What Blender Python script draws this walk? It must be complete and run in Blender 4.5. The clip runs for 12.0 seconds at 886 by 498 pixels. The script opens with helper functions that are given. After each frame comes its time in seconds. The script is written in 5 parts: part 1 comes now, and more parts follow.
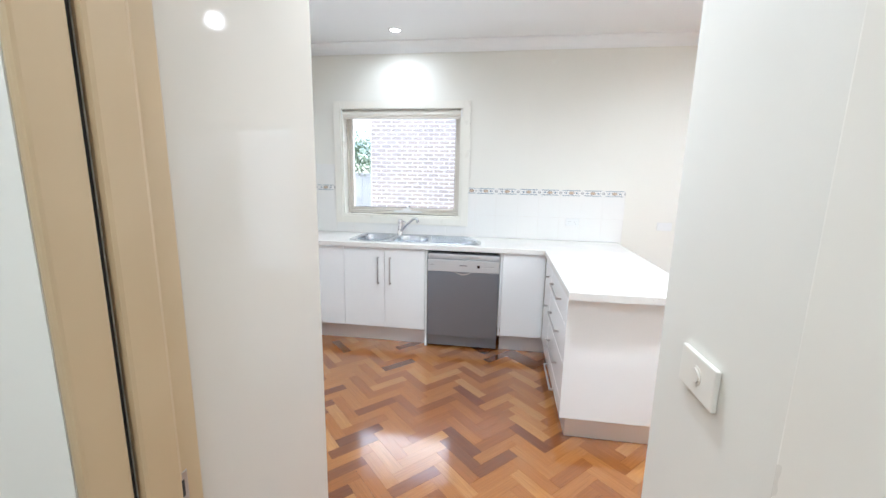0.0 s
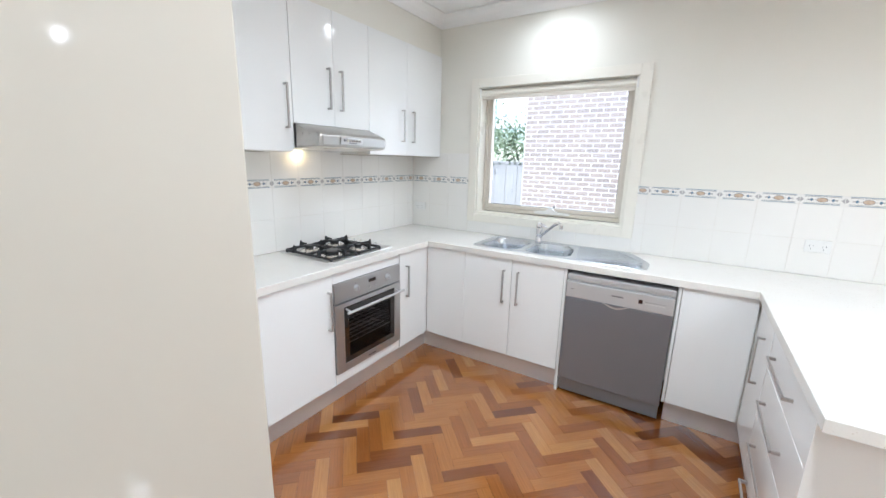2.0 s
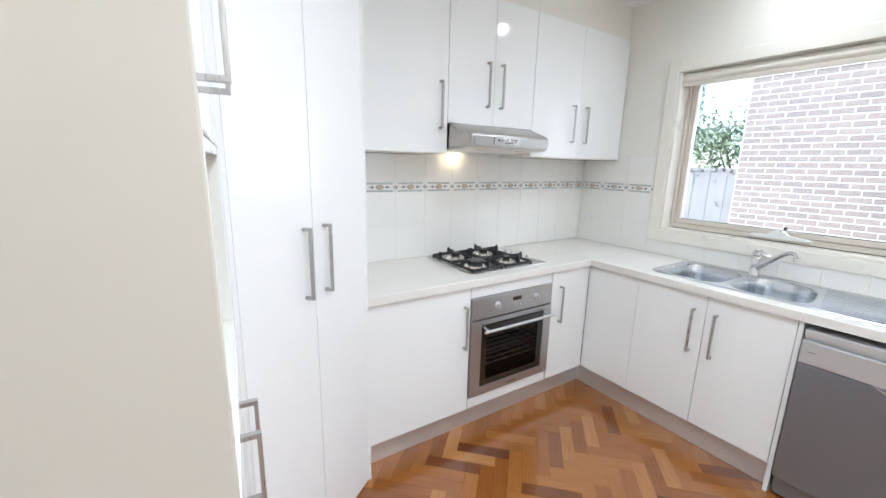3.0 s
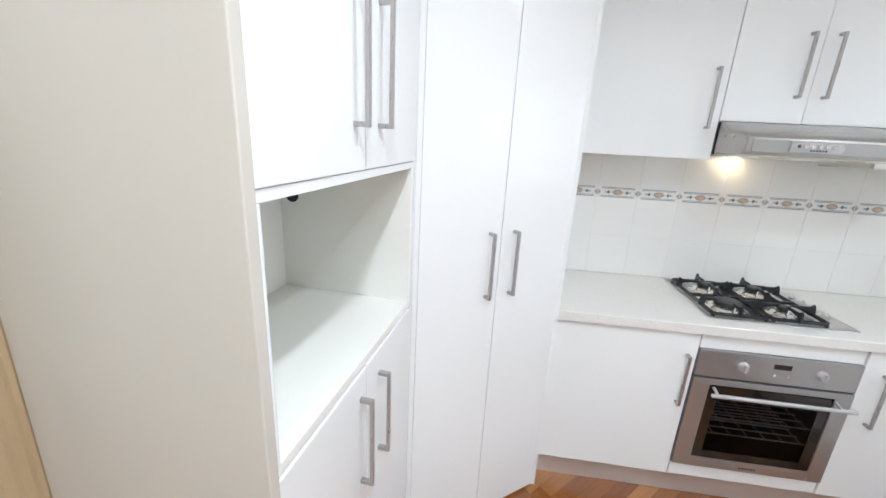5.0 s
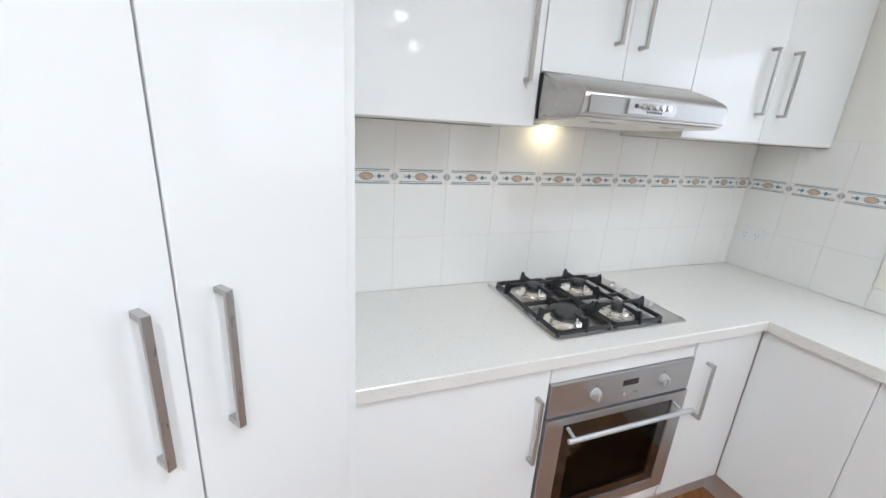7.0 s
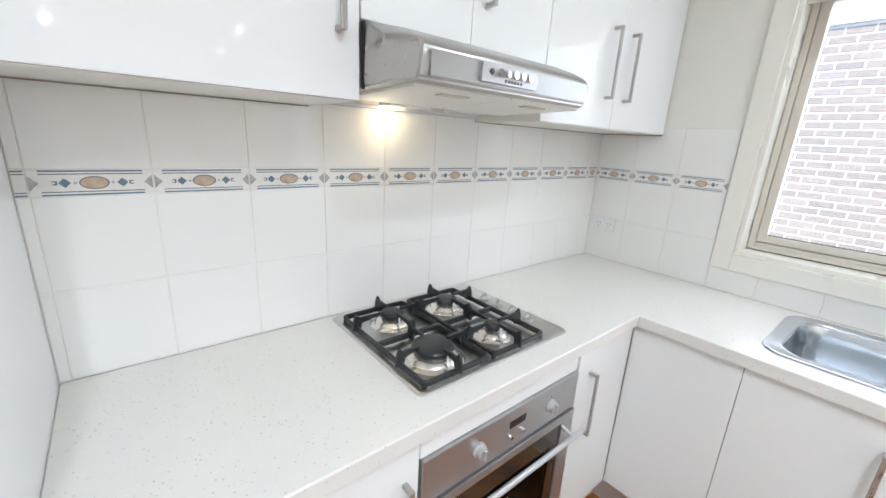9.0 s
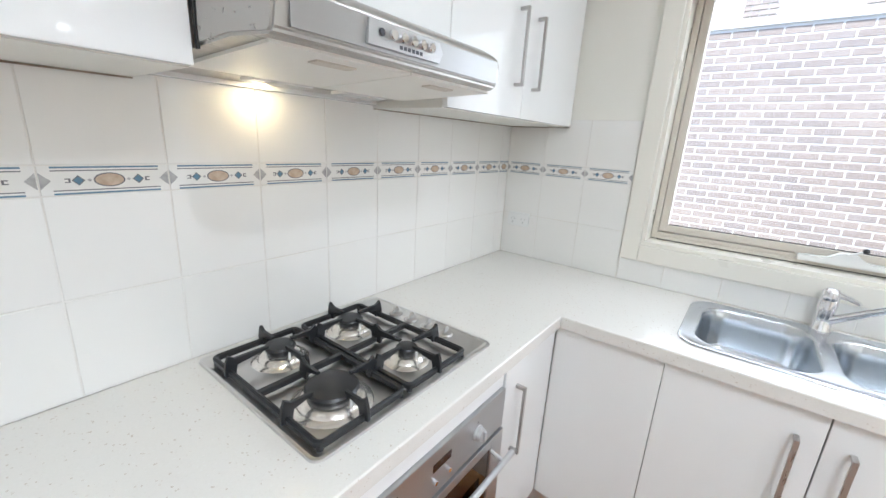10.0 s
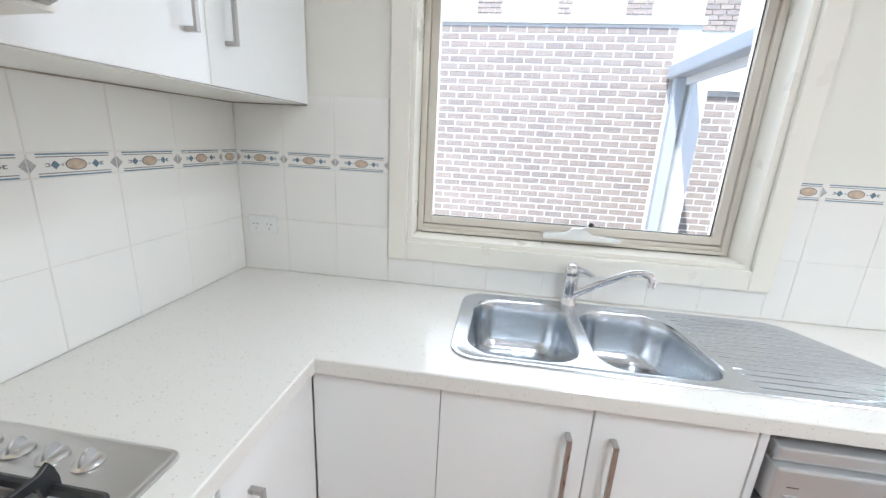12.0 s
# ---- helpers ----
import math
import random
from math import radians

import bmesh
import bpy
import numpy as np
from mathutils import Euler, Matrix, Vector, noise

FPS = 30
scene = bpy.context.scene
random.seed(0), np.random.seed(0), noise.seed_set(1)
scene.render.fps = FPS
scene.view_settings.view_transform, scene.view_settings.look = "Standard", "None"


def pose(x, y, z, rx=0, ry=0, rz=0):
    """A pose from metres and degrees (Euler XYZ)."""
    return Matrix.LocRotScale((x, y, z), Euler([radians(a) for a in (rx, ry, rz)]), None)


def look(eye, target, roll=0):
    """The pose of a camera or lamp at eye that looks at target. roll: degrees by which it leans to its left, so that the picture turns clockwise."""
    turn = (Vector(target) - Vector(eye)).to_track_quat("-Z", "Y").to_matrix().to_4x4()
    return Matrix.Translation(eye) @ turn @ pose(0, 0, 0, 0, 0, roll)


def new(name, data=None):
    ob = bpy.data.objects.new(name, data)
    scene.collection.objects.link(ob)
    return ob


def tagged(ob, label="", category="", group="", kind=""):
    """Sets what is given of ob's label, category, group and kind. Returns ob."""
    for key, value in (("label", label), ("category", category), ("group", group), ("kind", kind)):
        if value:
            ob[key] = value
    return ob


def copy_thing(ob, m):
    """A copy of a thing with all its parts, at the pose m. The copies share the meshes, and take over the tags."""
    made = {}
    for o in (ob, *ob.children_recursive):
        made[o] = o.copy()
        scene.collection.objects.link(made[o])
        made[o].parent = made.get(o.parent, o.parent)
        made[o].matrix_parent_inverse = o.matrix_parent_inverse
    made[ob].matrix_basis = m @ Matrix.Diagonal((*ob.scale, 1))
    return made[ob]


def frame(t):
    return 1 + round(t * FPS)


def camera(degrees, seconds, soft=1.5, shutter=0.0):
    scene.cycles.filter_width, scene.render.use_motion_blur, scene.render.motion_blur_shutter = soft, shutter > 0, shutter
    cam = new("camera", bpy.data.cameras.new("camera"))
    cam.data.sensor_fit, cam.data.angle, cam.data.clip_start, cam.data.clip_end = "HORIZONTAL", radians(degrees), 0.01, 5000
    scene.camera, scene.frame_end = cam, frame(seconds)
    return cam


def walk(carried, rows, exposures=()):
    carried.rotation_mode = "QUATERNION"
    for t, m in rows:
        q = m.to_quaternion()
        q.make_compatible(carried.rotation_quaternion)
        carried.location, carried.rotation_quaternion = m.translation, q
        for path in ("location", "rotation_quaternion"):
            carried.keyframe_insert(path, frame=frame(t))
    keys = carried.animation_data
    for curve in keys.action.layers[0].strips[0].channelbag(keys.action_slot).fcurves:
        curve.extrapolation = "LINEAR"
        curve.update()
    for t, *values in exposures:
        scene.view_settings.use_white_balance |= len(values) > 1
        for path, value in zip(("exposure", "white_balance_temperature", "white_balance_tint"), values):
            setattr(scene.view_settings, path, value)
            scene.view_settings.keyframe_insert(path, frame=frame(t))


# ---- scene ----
cam = camera(96.9, 12.0)
PATH = [
    (0, (2.237, -3.75, 1.459), (1.951, -1.803, 1.099), 1.1),
    (0.5, (2.271, -3.54, 1.474), (1.912, -1.607, 1.108), 1.1),
    (1, (2.242, -3.349, 1.452), (1.759, -1.446, 1.067), 1.4),
    (1.5, (2.295, -3.156, 1.52), (1.542, -1.358, 1.07), 1.5),
    (2, (2.234, -3.018, 1.507), (1.202, -1.363, 1.065), 1.4),
    (2.5, (2.166, -2.855, 1.511), (0.826, -1.438, 1.068), 1.3),
    (3, (2.109, -2.717, 1.477), (0.472, -1.649, 1.054), 1.3),
    (3.5, (2.047, -2.618, 1.503), (0.243, -1.89, 1.038), 2.2),
    (5.5, (2.156, -2.372, 1.585), (0.266, -2.706, 1.022), 3.0),
    (6, (1.76, -2.319, 1.566), (-0.128, -2.515, 0.935), 3.6),
    (6.5, (1.432, -2.23, 1.518), (-0.404, -1.699, 0.927), 3.7),
    (7, (1.387, -2.219, 1.513), (-0.396, -1.528, 0.925), 3.7),
    (9, (1.105, -1.952, 1.467), (-0.366, -0.711, 0.924), 3.2),
    (9.5, (1.032, -1.871, 1.474), (-0.299, -0.483, 0.923), 3.2),
    (10, (0.99, -1.797, 1.446), (-0.179, -0.263, 0.914), 3.2),
    (10.5, (0.981, -1.705, 1.436), (-0.015, -0.055, 0.9), 2.8),
    (11, (0.979, -1.59, 1.432), (0.197, 0.169, 0.891), 2.5),
    (11.5, (0.96, -1.487, 1.407), (0.45, 0.378, 0.894), 3.6),
    (12, (0.996, -1.394, 1.435), (0.737, 0.516, 0.903), 3.0),
]
EXPOSURE = 2.27
walk(cam, [(t, look(eye, target, roll)) for t, eye, target, roll in PATH], [(0, EXPOSURE + 0.2, 5450, 8), (1.5, EXPOSURE + 0.15, 5500, 8), (2.5, EXPOSURE + 0.1, 5580, 8), (5.5, EXPOSURE + 0.02, 5600, 8), (7, EXPOSURE, 5560, 8), (9, EXPOSURE + 0.18, 5600, 8), (12, EXPOSURE + 0.05, 5620, 8)])

# ---- light ----
SUN_ELEV, SUN_AZ = radians(52), radians(200)
world = bpy.data.worlds.new("world")
scene.world = world
world.use_nodes = True
wn = world.node_tree.nodes
sky = wn.new("ShaderNodeTexSky")
sky.sky_type, sky.sun_disc, sky.sun_elevation, sky.sun_rotation = "NISHITA", False, SUN_ELEV, SUN_AZ
wn["Background"].inputs["Strength"].default_value = 0.085
world.node_tree.links.new(sky.outputs[0], wn["Background"].inputs["Color"])


def sun_light():
    d = bpy.data.lights.new("sun", "SUN")
    d.energy, d.angle, d.color = 1.6, radians(0.6), (1.0, 0.95, 0.88)
    ob = new("sun", d)
    way = Vector((math.sin(SUN_AZ) * math.cos(SUN_ELEV), math.cos(SUN_AZ) * math.cos(SUN_ELEV), math.sin(SUN_ELEV)))
    ob.matrix_world = look(way * 30, (0, 0, 0))


sun_light()


def area_light(name, m, w, h, watts, colour=(1, 1, 1)):
    d = bpy.data.lights.new(name, "AREA")
    d.shape, d.size, d.size_y, d.energy, d.color = "RECTANGLE", w, h, watts, colour
    ob = new(name, d)
    ob.matrix_world = m
    return ob


area_light("glass_door_daylight", look((4.85, 0.17, 1.02), (4.6, -3, 0.8)), 1.75, 1.95, 2.0, (1.0, 0.975, 0.94))
area_light("kitchen_window_daylight", look((1.256, 0.19, 1.6), (1.256, -3, 1.75)), 1.05, 0.9, 1.5, (1.0, 0.985, 0.96))


WEAK = {(1.3, -0.33): 0.1, (3.75, -1.1): 0.19, (5.2, -0.55): 0.26, (4.2, -2.4): 0.55, (7.1, -0.4): 0.5, (6.7, -2.35): 0.6, (2.3, -2.3): 0.46, (1.75, -1.75): 0.26, (2.0, -4.15): 0.19, (2.05, -5.0): 0.28}


def lamp(name, place, watts, colour, cone=150, radius=0.04, blend=1.0):
    d = bpy.data.lights.new(name, "SPOT")
    d.energy, d.color, d.spot_size, d.spot_blend, d.shadow_soft_size = watts, colour, radians(cone), blend, radius
    ob = new(name, d)
    ob.location = place


# The last five, from (2.3, -2.3) on, are added fill lamps.
DOWNLIGHTS = [(1.3, -0.33), (3.75, -1.1), (5.2, -0.55), (7.1, -0.4), (6.7, -2.35), (2.3, -2.3), (1.75, -1.75), (4.2, -2.4), (2.05, -5.0), (2.0, -4.15)]
for x, y in DOWNLIGHTS:
    lamp("downlight_or_fill_lamp", (x, y, 2.6), 33 * WEAK.get((x, y), 1.0), (0.995, 0.994, 0.967), 176, 0.05)
lamp("hood_lamp_light", (0.058, -1.29, 1.55), 0.14, (1.0, 0.78, 0.46), 179, 0.012, 0.1)


# ---- materials ----
def mat(name, colour, rough=0.5, metal=0.0, coat=0.0):
    m = bpy.data.materials.new(name)
    m.use_nodes = True
    b = m.node_tree.nodes["Principled BSDF"]
    b.inputs["Base Color"].default_value = (*colour, 1)
    b.inputs["Roughness"].default_value = rough
    b.inputs["Metallic"].default_value = metal
    b.inputs["Coat Weight"].default_value = coat
    b.inputs["Coat Roughness"].default_value = 0.03
    return m


def node(m, kind, **vals):
    n = m.node_tree.nodes.new(kind)
    for k, v in vals.items():
        n.inputs[k.replace("_", " ")].default_value = v
    return n


def link(m, a, b):
    m.node_tree.links.new(a, b)


def bsdf(m):
    return m.node_tree.nodes["Principled BSDF"]


def coords(m, stretch=(1, 1, 1)):
    c = m.node_tree.nodes.new("ShaderNodeTexCoord")
    p = m.node_tree.nodes.new("ShaderNodeMapping")
    p.inputs["Scale"].default_value = stretch
    link(m, c.outputs["Object"], p.inputs["Vector"])
    return p.outputs["Vector"]


def mottled(m, scale, low, high, stretch=(1, 1, 1), detail=4.0):
    """Base colour that wanders between two colours."""
    n = node(m, "ShaderNodeTexNoise", Scale=scale, Detail=detail)
    link(m, coords(m, stretch), n.inputs["Vector"])
    r = m.node_tree.nodes.new("ShaderNodeValToRGB")
    r.color_ramp.elements[0].position, r.color_ramp.elements[1].position = 0.3, 0.7
    r.color_ramp.elements[0].color, r.color_ramp.elements[1].color = (*low, 1), (*high, 1)
    link(m, n.outputs["Fac"], r.inputs["Fac"])
    link(m, r.outputs["Color"], bsdf(m).inputs["Base Color"])
    return m


def bumped(m, scale, strength, distance=0.002, stretch=(1, 1, 1), detail=3.0):
    n = node(m, "ShaderNodeTexNoise", Scale=scale, Detail=detail)
    link(m, coords(m, stretch), n.inputs["Vector"])
    b = node(m, "ShaderNodeBump", Strength=strength, Distance=distance)
    link(m, n.outputs["Fac"], b.inputs["Height"])
    link(m, b.outputs["Normal"], bsdf(m).inputs["Normal"])
    return m


def rough_varied(m, scale, low, high, stretch=(1, 1, 1)):
    n = node(m, "ShaderNodeTexNoise", Scale=scale, Detail=4.0)
    link(m, coords(m, stretch), n.inputs["Vector"])
    r = node(m, "ShaderNodeMapRange")
    r.inputs["From Min"].default_value, r.inputs["From Max"].default_value = 0.3, 0.7
    r.inputs["To Min"].default_value, r.inputs["To Max"].default_value = low, high
    link(m, n.outputs["Fac"], r.inputs["Value"])
    link(m, r.outputs["Result"], bsdf(m).inputs["Roughness"])
    return m


WALL = bumped(mottled(mat("wall_paint", (0.8, 0.77, 0.7), 0.55), 1.5, (0.785, 0.764, 0.692), (0.8, 0.782, 0.715)), 250, 0.12, 0.001)
CEIL = bumped(mat("ceiling_paint", (0.86, 0.86, 0.85), 0.7), 200, 0.08, 0.001)
TRIM = rough_varied(mat("trim_gloss_paint", (0.82, 0.79, 0.71), 0.3), 8, 0.25, 0.4)
JAMB = bumped(mottled(mat("jamb_cream_paint", (0.7, 0.58, 0.42), 0.35), 3, (0.47, 0.35, 0.2), (0.53, 0.405, 0.245)), 60, 0.1, 0.001, (1, 1, 0.05))
GLOSS = rough_varied(mat("gloss_white_cabinet", (0.86, 0.865, 0.855), 0.06, 0, 0.0), 3, 0.025, 0.05)
bsdf(GLOSS).inputs["Specular IOR Level"].default_value = 0.22
# Cream-white panel; weaker light on this side is put into its darker colour.
PANEL = mottled(rough_varied(mat("gloss_side_panel_dimmed", (0.72, 0.7, 0.65), 0.15, 0, 0.0), 2, 0.04, 0.07), 1.5, (0.6, 0.56, 0.49), (0.625, 0.59, 0.52))
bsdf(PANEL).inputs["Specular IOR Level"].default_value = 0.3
CARCASS = rough_varied(mat("white_melamine", (0.86, 0.85, 0.79), 0.35), 5, 0.3, 0.42)
STEEL = mat("brushed_steel", (0.5, 0.5, 0.5), 0.3, 0.85)
KICK = mat("brushed_aluminium_kick", (0.72, 0.71, 0.7), 0.35, 0.6)
CHROME = mat("chrome", (0.8, 0.8, 0.82), 0.06, 1.0)
NICKEL = mat("satin_nickel", (0.46, 0.445, 0.43), 0.3, 0.75)
BLACK = mat("black_enamel", (0.02, 0.021, 0.023), 0.35)
DARKGLASS = mat("dark_oven_glass", (0.012, 0.011, 0.01), 0.05, 0, 0.5)
# Near-black for gasket and bed, and for shade painted into slots and gaps.
DARKFILL = mat("dark_gap", (0.02, 0.02, 0.02), 0.8)
TILE = rough_varied(mat("white_glazed_tile", (0.84, 0.825, 0.79), 0.12, 0, 0.3), 4, 0.08, 0.16)
GROUT = bumped(mottled(mat("tile_grout", (0.62, 0.58, 0.51), 0.8), 7, (0.7, 0.65, 0.58), (0.82, 0.81, 0.77)), 90, 0.2)
CUP = mat("burner_cup_steel", (0.8, 0.77, 0.72), 0.22, 0.9)
WIRE = mat("zinc_wire", (0.75, 0.75, 0.75), 0.35, 0.4)
SEAL = mottled(mat("old_sealant", (0.3, 0.23, 0.17), 0.7), 12, (0.22, 0.16, 0.12), (0.5, 0.43, 0.36))
STONE = mat("engineered_stone", (0.78, 0.765, 0.73), 0.2)
BRICK = mottled(mat("brown_brick", (0.3, 0.2, 0.17), 0.85), 9, (0.25, 0.17, 0.15), (0.36, 0.25, 0.21))
MORTAR = bumped(mottled(mat("pale_mortar", (0.72, 0.7, 0.66), 0.9), 20, (0.7, 0.69, 0.66), (0.78, 0.77, 0.74)), 80, 0.3)
ALU = mat("cream_powdercoat", (0.66, 0.61, 0.53), 0.4)
PLASTIC = mat("white_plastic", (0.82, 0.82, 0.8), 0.25)
WOOD = mat("parquet_oak", (0.35, 0.16, 0.05), 0.22, 0, 0.6)
LAMP = mat("downlight_lens", (1, 1, 1), 0.4)
bsdf(LAMP).inputs["Emission Color"].default_value = (1, 0.96, 0.88, 1)
bsdf(LAMP).inputs["Emission Strength"].default_value = 5
PAVE = bumped(mottled(mat("pale_paving", (0.2, 0.195, 0.19), 0.9), 6, (0.5, 0.46, 0.42), (0.55, 0.51, 0.47)), 40, 0.3)
FENCE = mottled(mat("cream_colorbond", (0.55, 0.54, 0.5), 0.5), 2, (0.26, 0.255, 0.24), (0.3, 0.295, 0.28))
LEAF = mottled(mat("leaf", (0.12, 0.16, 0.08), 0.6), 6, (0.12, 0.17, 0.08), (0.18, 0.23, 0.12))
WHITEPAINT = mat("exterior_white", (0.75, 0.75, 0.73), 0.5)
GLASS = mat("window_glass", (1, 1, 1), 0.0)


def make_glass(m):
    t = m.node_tree
    tr, gl, mix = t.nodes.new("ShaderNodeBsdfTransparent"), t.nodes.new("ShaderNodeBsdfGlossy"), t.nodes.new("ShaderNodeMixShader")
    fr = node(m, "ShaderNodeFresnel", IOR=1.45)
    gl.inputs["Roughness"].default_value = 0.01
    link(m, fr.outputs[0], mix.inputs[0])
    link(m, tr.outputs[0], mix.inputs[1])
    link(m, gl.outputs[0], mix.inputs[2])
    link(m, mix.outputs[0], t.nodes["Material Output"].inputs["Surface"])


make_glass(GLASS)


# ---- mesh helpers ----
def box(bm, lo, hi, bevel=0.0, segments=2):
    """An axis-aligned box between two corners, its edges rounded by bevel."""
    lo, hi = Vector(lo), Vector(hi)
    r = bmesh.ops.create_cube(bm, size=1, matrix=Matrix.Translation((lo + hi) / 2) @ Matrix.Diagonal((*(hi - lo), 1)))
    if bevel:
        edges = list({e for v in r["verts"] for e in v.link_edges})
        bmesh.ops.bevel(bm, geom=edges, offset=bevel, segments=segments, affect="EDGES", profile=0.6)
    return bm


def boxes(*list_of, bevel=0.0):
    bm = bmesh.new()
    for lo, hi in list_of:
        box(bm, lo, hi, bevel)
    return bm


def rod(bm, a, b, r, r2=None, sides=16, bevel=0.0):
    a, b = Vector(a), Vector(b)
    m = Matrix.Translation((a + b) / 2) @ (b - a).to_track_quat("Z", "Y").to_matrix().to_4x4()
    got = bmesh.ops.create_cone(bm, cap_ends=True, segments=sides, radius1=r, radius2=r if r2 is None else r2, depth=(b - a).length, matrix=m)
    if bevel:
        edges = [e for e in {e for v in got["verts"] for e in v.link_edges} if any(len(f.verts) > 4 for f in e.link_faces)]
        bmesh.ops.bevel(bm, geom=edges, offset=bevel, segments=2, affect="EDGES")
    return bm


def lathe(bm, profile, centre, sides=32):
    """Turn (radius, height) pairs about the vertical through centre."""
    rings = []
    for r, z in profile:
        rings.append([bm.verts.new((centre[0] + r * math.cos(2 * math.pi * i / sides), centre[1] + r * math.sin(2 * math.pi * i / sides), centre[2] + z)) for i in range(sides)])
    for a, b in zip(rings, rings[1:]):
        for i in range(sides):
            bm.faces.new((a[i], a[(i + 1) % sides], b[(i + 1) % sides], b[i]))
    bm.faces.new(rings[-1])
    bm.faces.new(rings[0][::-1])
    return bm


def prism(bm, outline, axis, a, b):
    """Extrude an outline of (u, v) pairs along an axis from a to b."""
    def at(u, v, w):
        return {"x": (w, u, v), "y": (u, w, v), "z": (u, v, w)}[axis]
    one, two = [bm.verts.new(at(u, v, a)) for u, v in outline], [bm.verts.new(at(u, v, b)) for u, v in outline]
    n = len(outline)
    bm.faces.new(one)
    bm.faces.new(two[::-1])
    for i in range(n):
        bm.faces.new((one[i], two[i], two[(i + 1) % n], one[(i + 1) % n]))
    bmesh.ops.recalc_face_normals(bm, faces=bm.faces)
    return bm


def part(name, bm, material, parent=None, label="", kind="", smooth=False):
    me = bpy.data.meshes.new(name)
    bm.to_mesh(me)
    bm.free()
    for m in material if isinstance(material, (list, tuple)) else [material]:
        me.materials.append(m)
    if smooth:
        me.polygons.foreach_set("use_smooth", [True] * len(me.polygons))
        me.set_sharp_from_angle(angle=radians(35))
    ob = new(name, me)
    if parent:
        ob.parent = parent
    return tagged(ob, label, kind=kind)


def thing(name, place, label, category, group=""):
    ob = new(name)
    ob.matrix_world = place if isinstance(place, Matrix) else Matrix.Translation(place)
    return tagged(ob, label, category, group)


def structure(name, bm, material, label, category=""):
    return tagged(part(name, bm, material), label, category or name.split("_")[0], kind="structure")



def speckled(m):
    """Engineered stone: pale ground with small brown and grey chips."""
    v = node(m, "ShaderNodeTexVoronoi", Scale=330.0)
    link(m, coords(m), v.inputs["Vector"])
    n = node(m, "ShaderNodeTexNoise", Scale=60.0, Detail=2.0)
    link(m, coords(m), n.inputs["Vector"])
    sep = m.node_tree.nodes.new("ShaderNodeSeparateColor")
    link(m, v.outputs["Color"], sep.inputs["Color"])
    r = m.node_tree.nodes.new("ShaderNodeValToRGB")
    e = r.color_ramp.elements
    e[0].position, e[0].color = 0.0, (0.6, 0.54, 0.47, 1)
    e[1].position, e[1].color = 1.0, (0.785, 0.768, 0.725, 1)
    for p, c in ((0.012, (0.66, 0.61, 0.55, 1)), (0.016, (0.785, 0.765, 0.72, 1)), (0.8, (0.778, 0.758, 0.712, 1)), (0.95, (0.762, 0.742, 0.697, 1)), (0.98, (0.8, 0.785, 0.745, 1))):
        k = e.new(p)
        k.color = c
    link(m, sep.outputs[0], r.inputs["Fac"])
    link(m, r.outputs["Color"], bsdf(m).inputs["Base Color"])
    return rough_varied(m, 6, 0.14, 0.22)


speckled(STONE)


def brushed(m, low, high, stretch, fine=60):
    n = node(m, "ShaderNodeTexNoise", Scale=fine, Detail=3.0)
    link(m, coords(m, stretch), n.inputs["Vector"])
    r = node(m, "ShaderNodeMapRange")
    r.inputs["From Min"].default_value, r.inputs["From Max"].default_value = 0.3, 0.7
    r.inputs["To Min"].default_value, r.inputs["To Max"].default_value = low, high
    link(m, n.outputs["Fac"], r.inputs["Value"])
    link(m, r.outputs["Result"], bsdf(m).inputs["Roughness"])
    b = node(m, "ShaderNodeBump", Strength=0.08, Distance=0.0005)
    link(m, n.outputs["Fac"], b.inputs["Height"])
    link(m, b.outputs["Normal"], bsdf(m).inputs["Normal"])
    return m


rough_varied(STEEL, 5, 0.28, 0.36)
SINKSTEEL = brushed(mat("sink_steel", (0.6, 0.63, 0.665), 0.2, 1.0), 0.19, 0.25, (3, 3, 3))
HOBSTEEL = rough_varied(mat("cooktop_steel", (0.62, 0.61, 0.6), 0.3, 1.0), 6, 0.27, 0.36)
DARKSTEEL = rough_varied(mat("dishwasher_steel", (0.26, 0.285, 0.325), 0.36, 0.72), 2, 0.36, 0.39)
HOODSTEEL = brushed(mat("hood_silver", (0.47, 0.455, 0.43), 0.3, 0.9), 0.26, 0.36, (1, 0.1, 1))
HOODFRONT = rough_varied(mat("hood_front_silver", (0.4, 0.395, 0.385), 0.34, 0.9), 5, 0.33, 0.4)
brushed(KICK, 0.3, 0.42, (0.3, 0.3, 6))
brushed(NICKEL, 0.26, 0.36, (5, 5, 0.5))
SILVER = rough_varied(mat("silver_plastic", (0.6, 0.605, 0.61), 0.4, 0.55), 12, 0.35, 0.45)
PRINT = mat("dark_print", (0.06, 0.06, 0.07), 0.5)
DISPLAY = mat("display", (0.03, 0.015, 0.015), 0.1)
BLUE = mat("border_blue_glaze", (0.15, 0.25, 0.34), 0.2)
GREYLINE = mat("border_grey_glaze", (0.2, 0.2, 0.21), 0.25)
BEIGE = mottled(mat("border_beige_glaze", (0.6, 0.46, 0.34), 0.2), 60, (0.5, 0.37, 0.27), (0.66, 0.54, 0.42))
GREYDIA = mottled(mat("border_grey_stone_glaze", (0.45, 0.44, 0.43), 0.2), 70, (0.36, 0.35, 0.35), (0.55, 0.54, 0.53))
OVENIN = mat("oven_enamel", (0.012, 0.012, 0.013), 0.6)
WOODEND = GROUT
GREYPIPE = mat("blue_grey_colorbond", (0.42, 0.45, 0.47), 0.45)
SMOKE = mat("smoked_oven_glass", (0.02, 0.02, 0.02), 0.0)


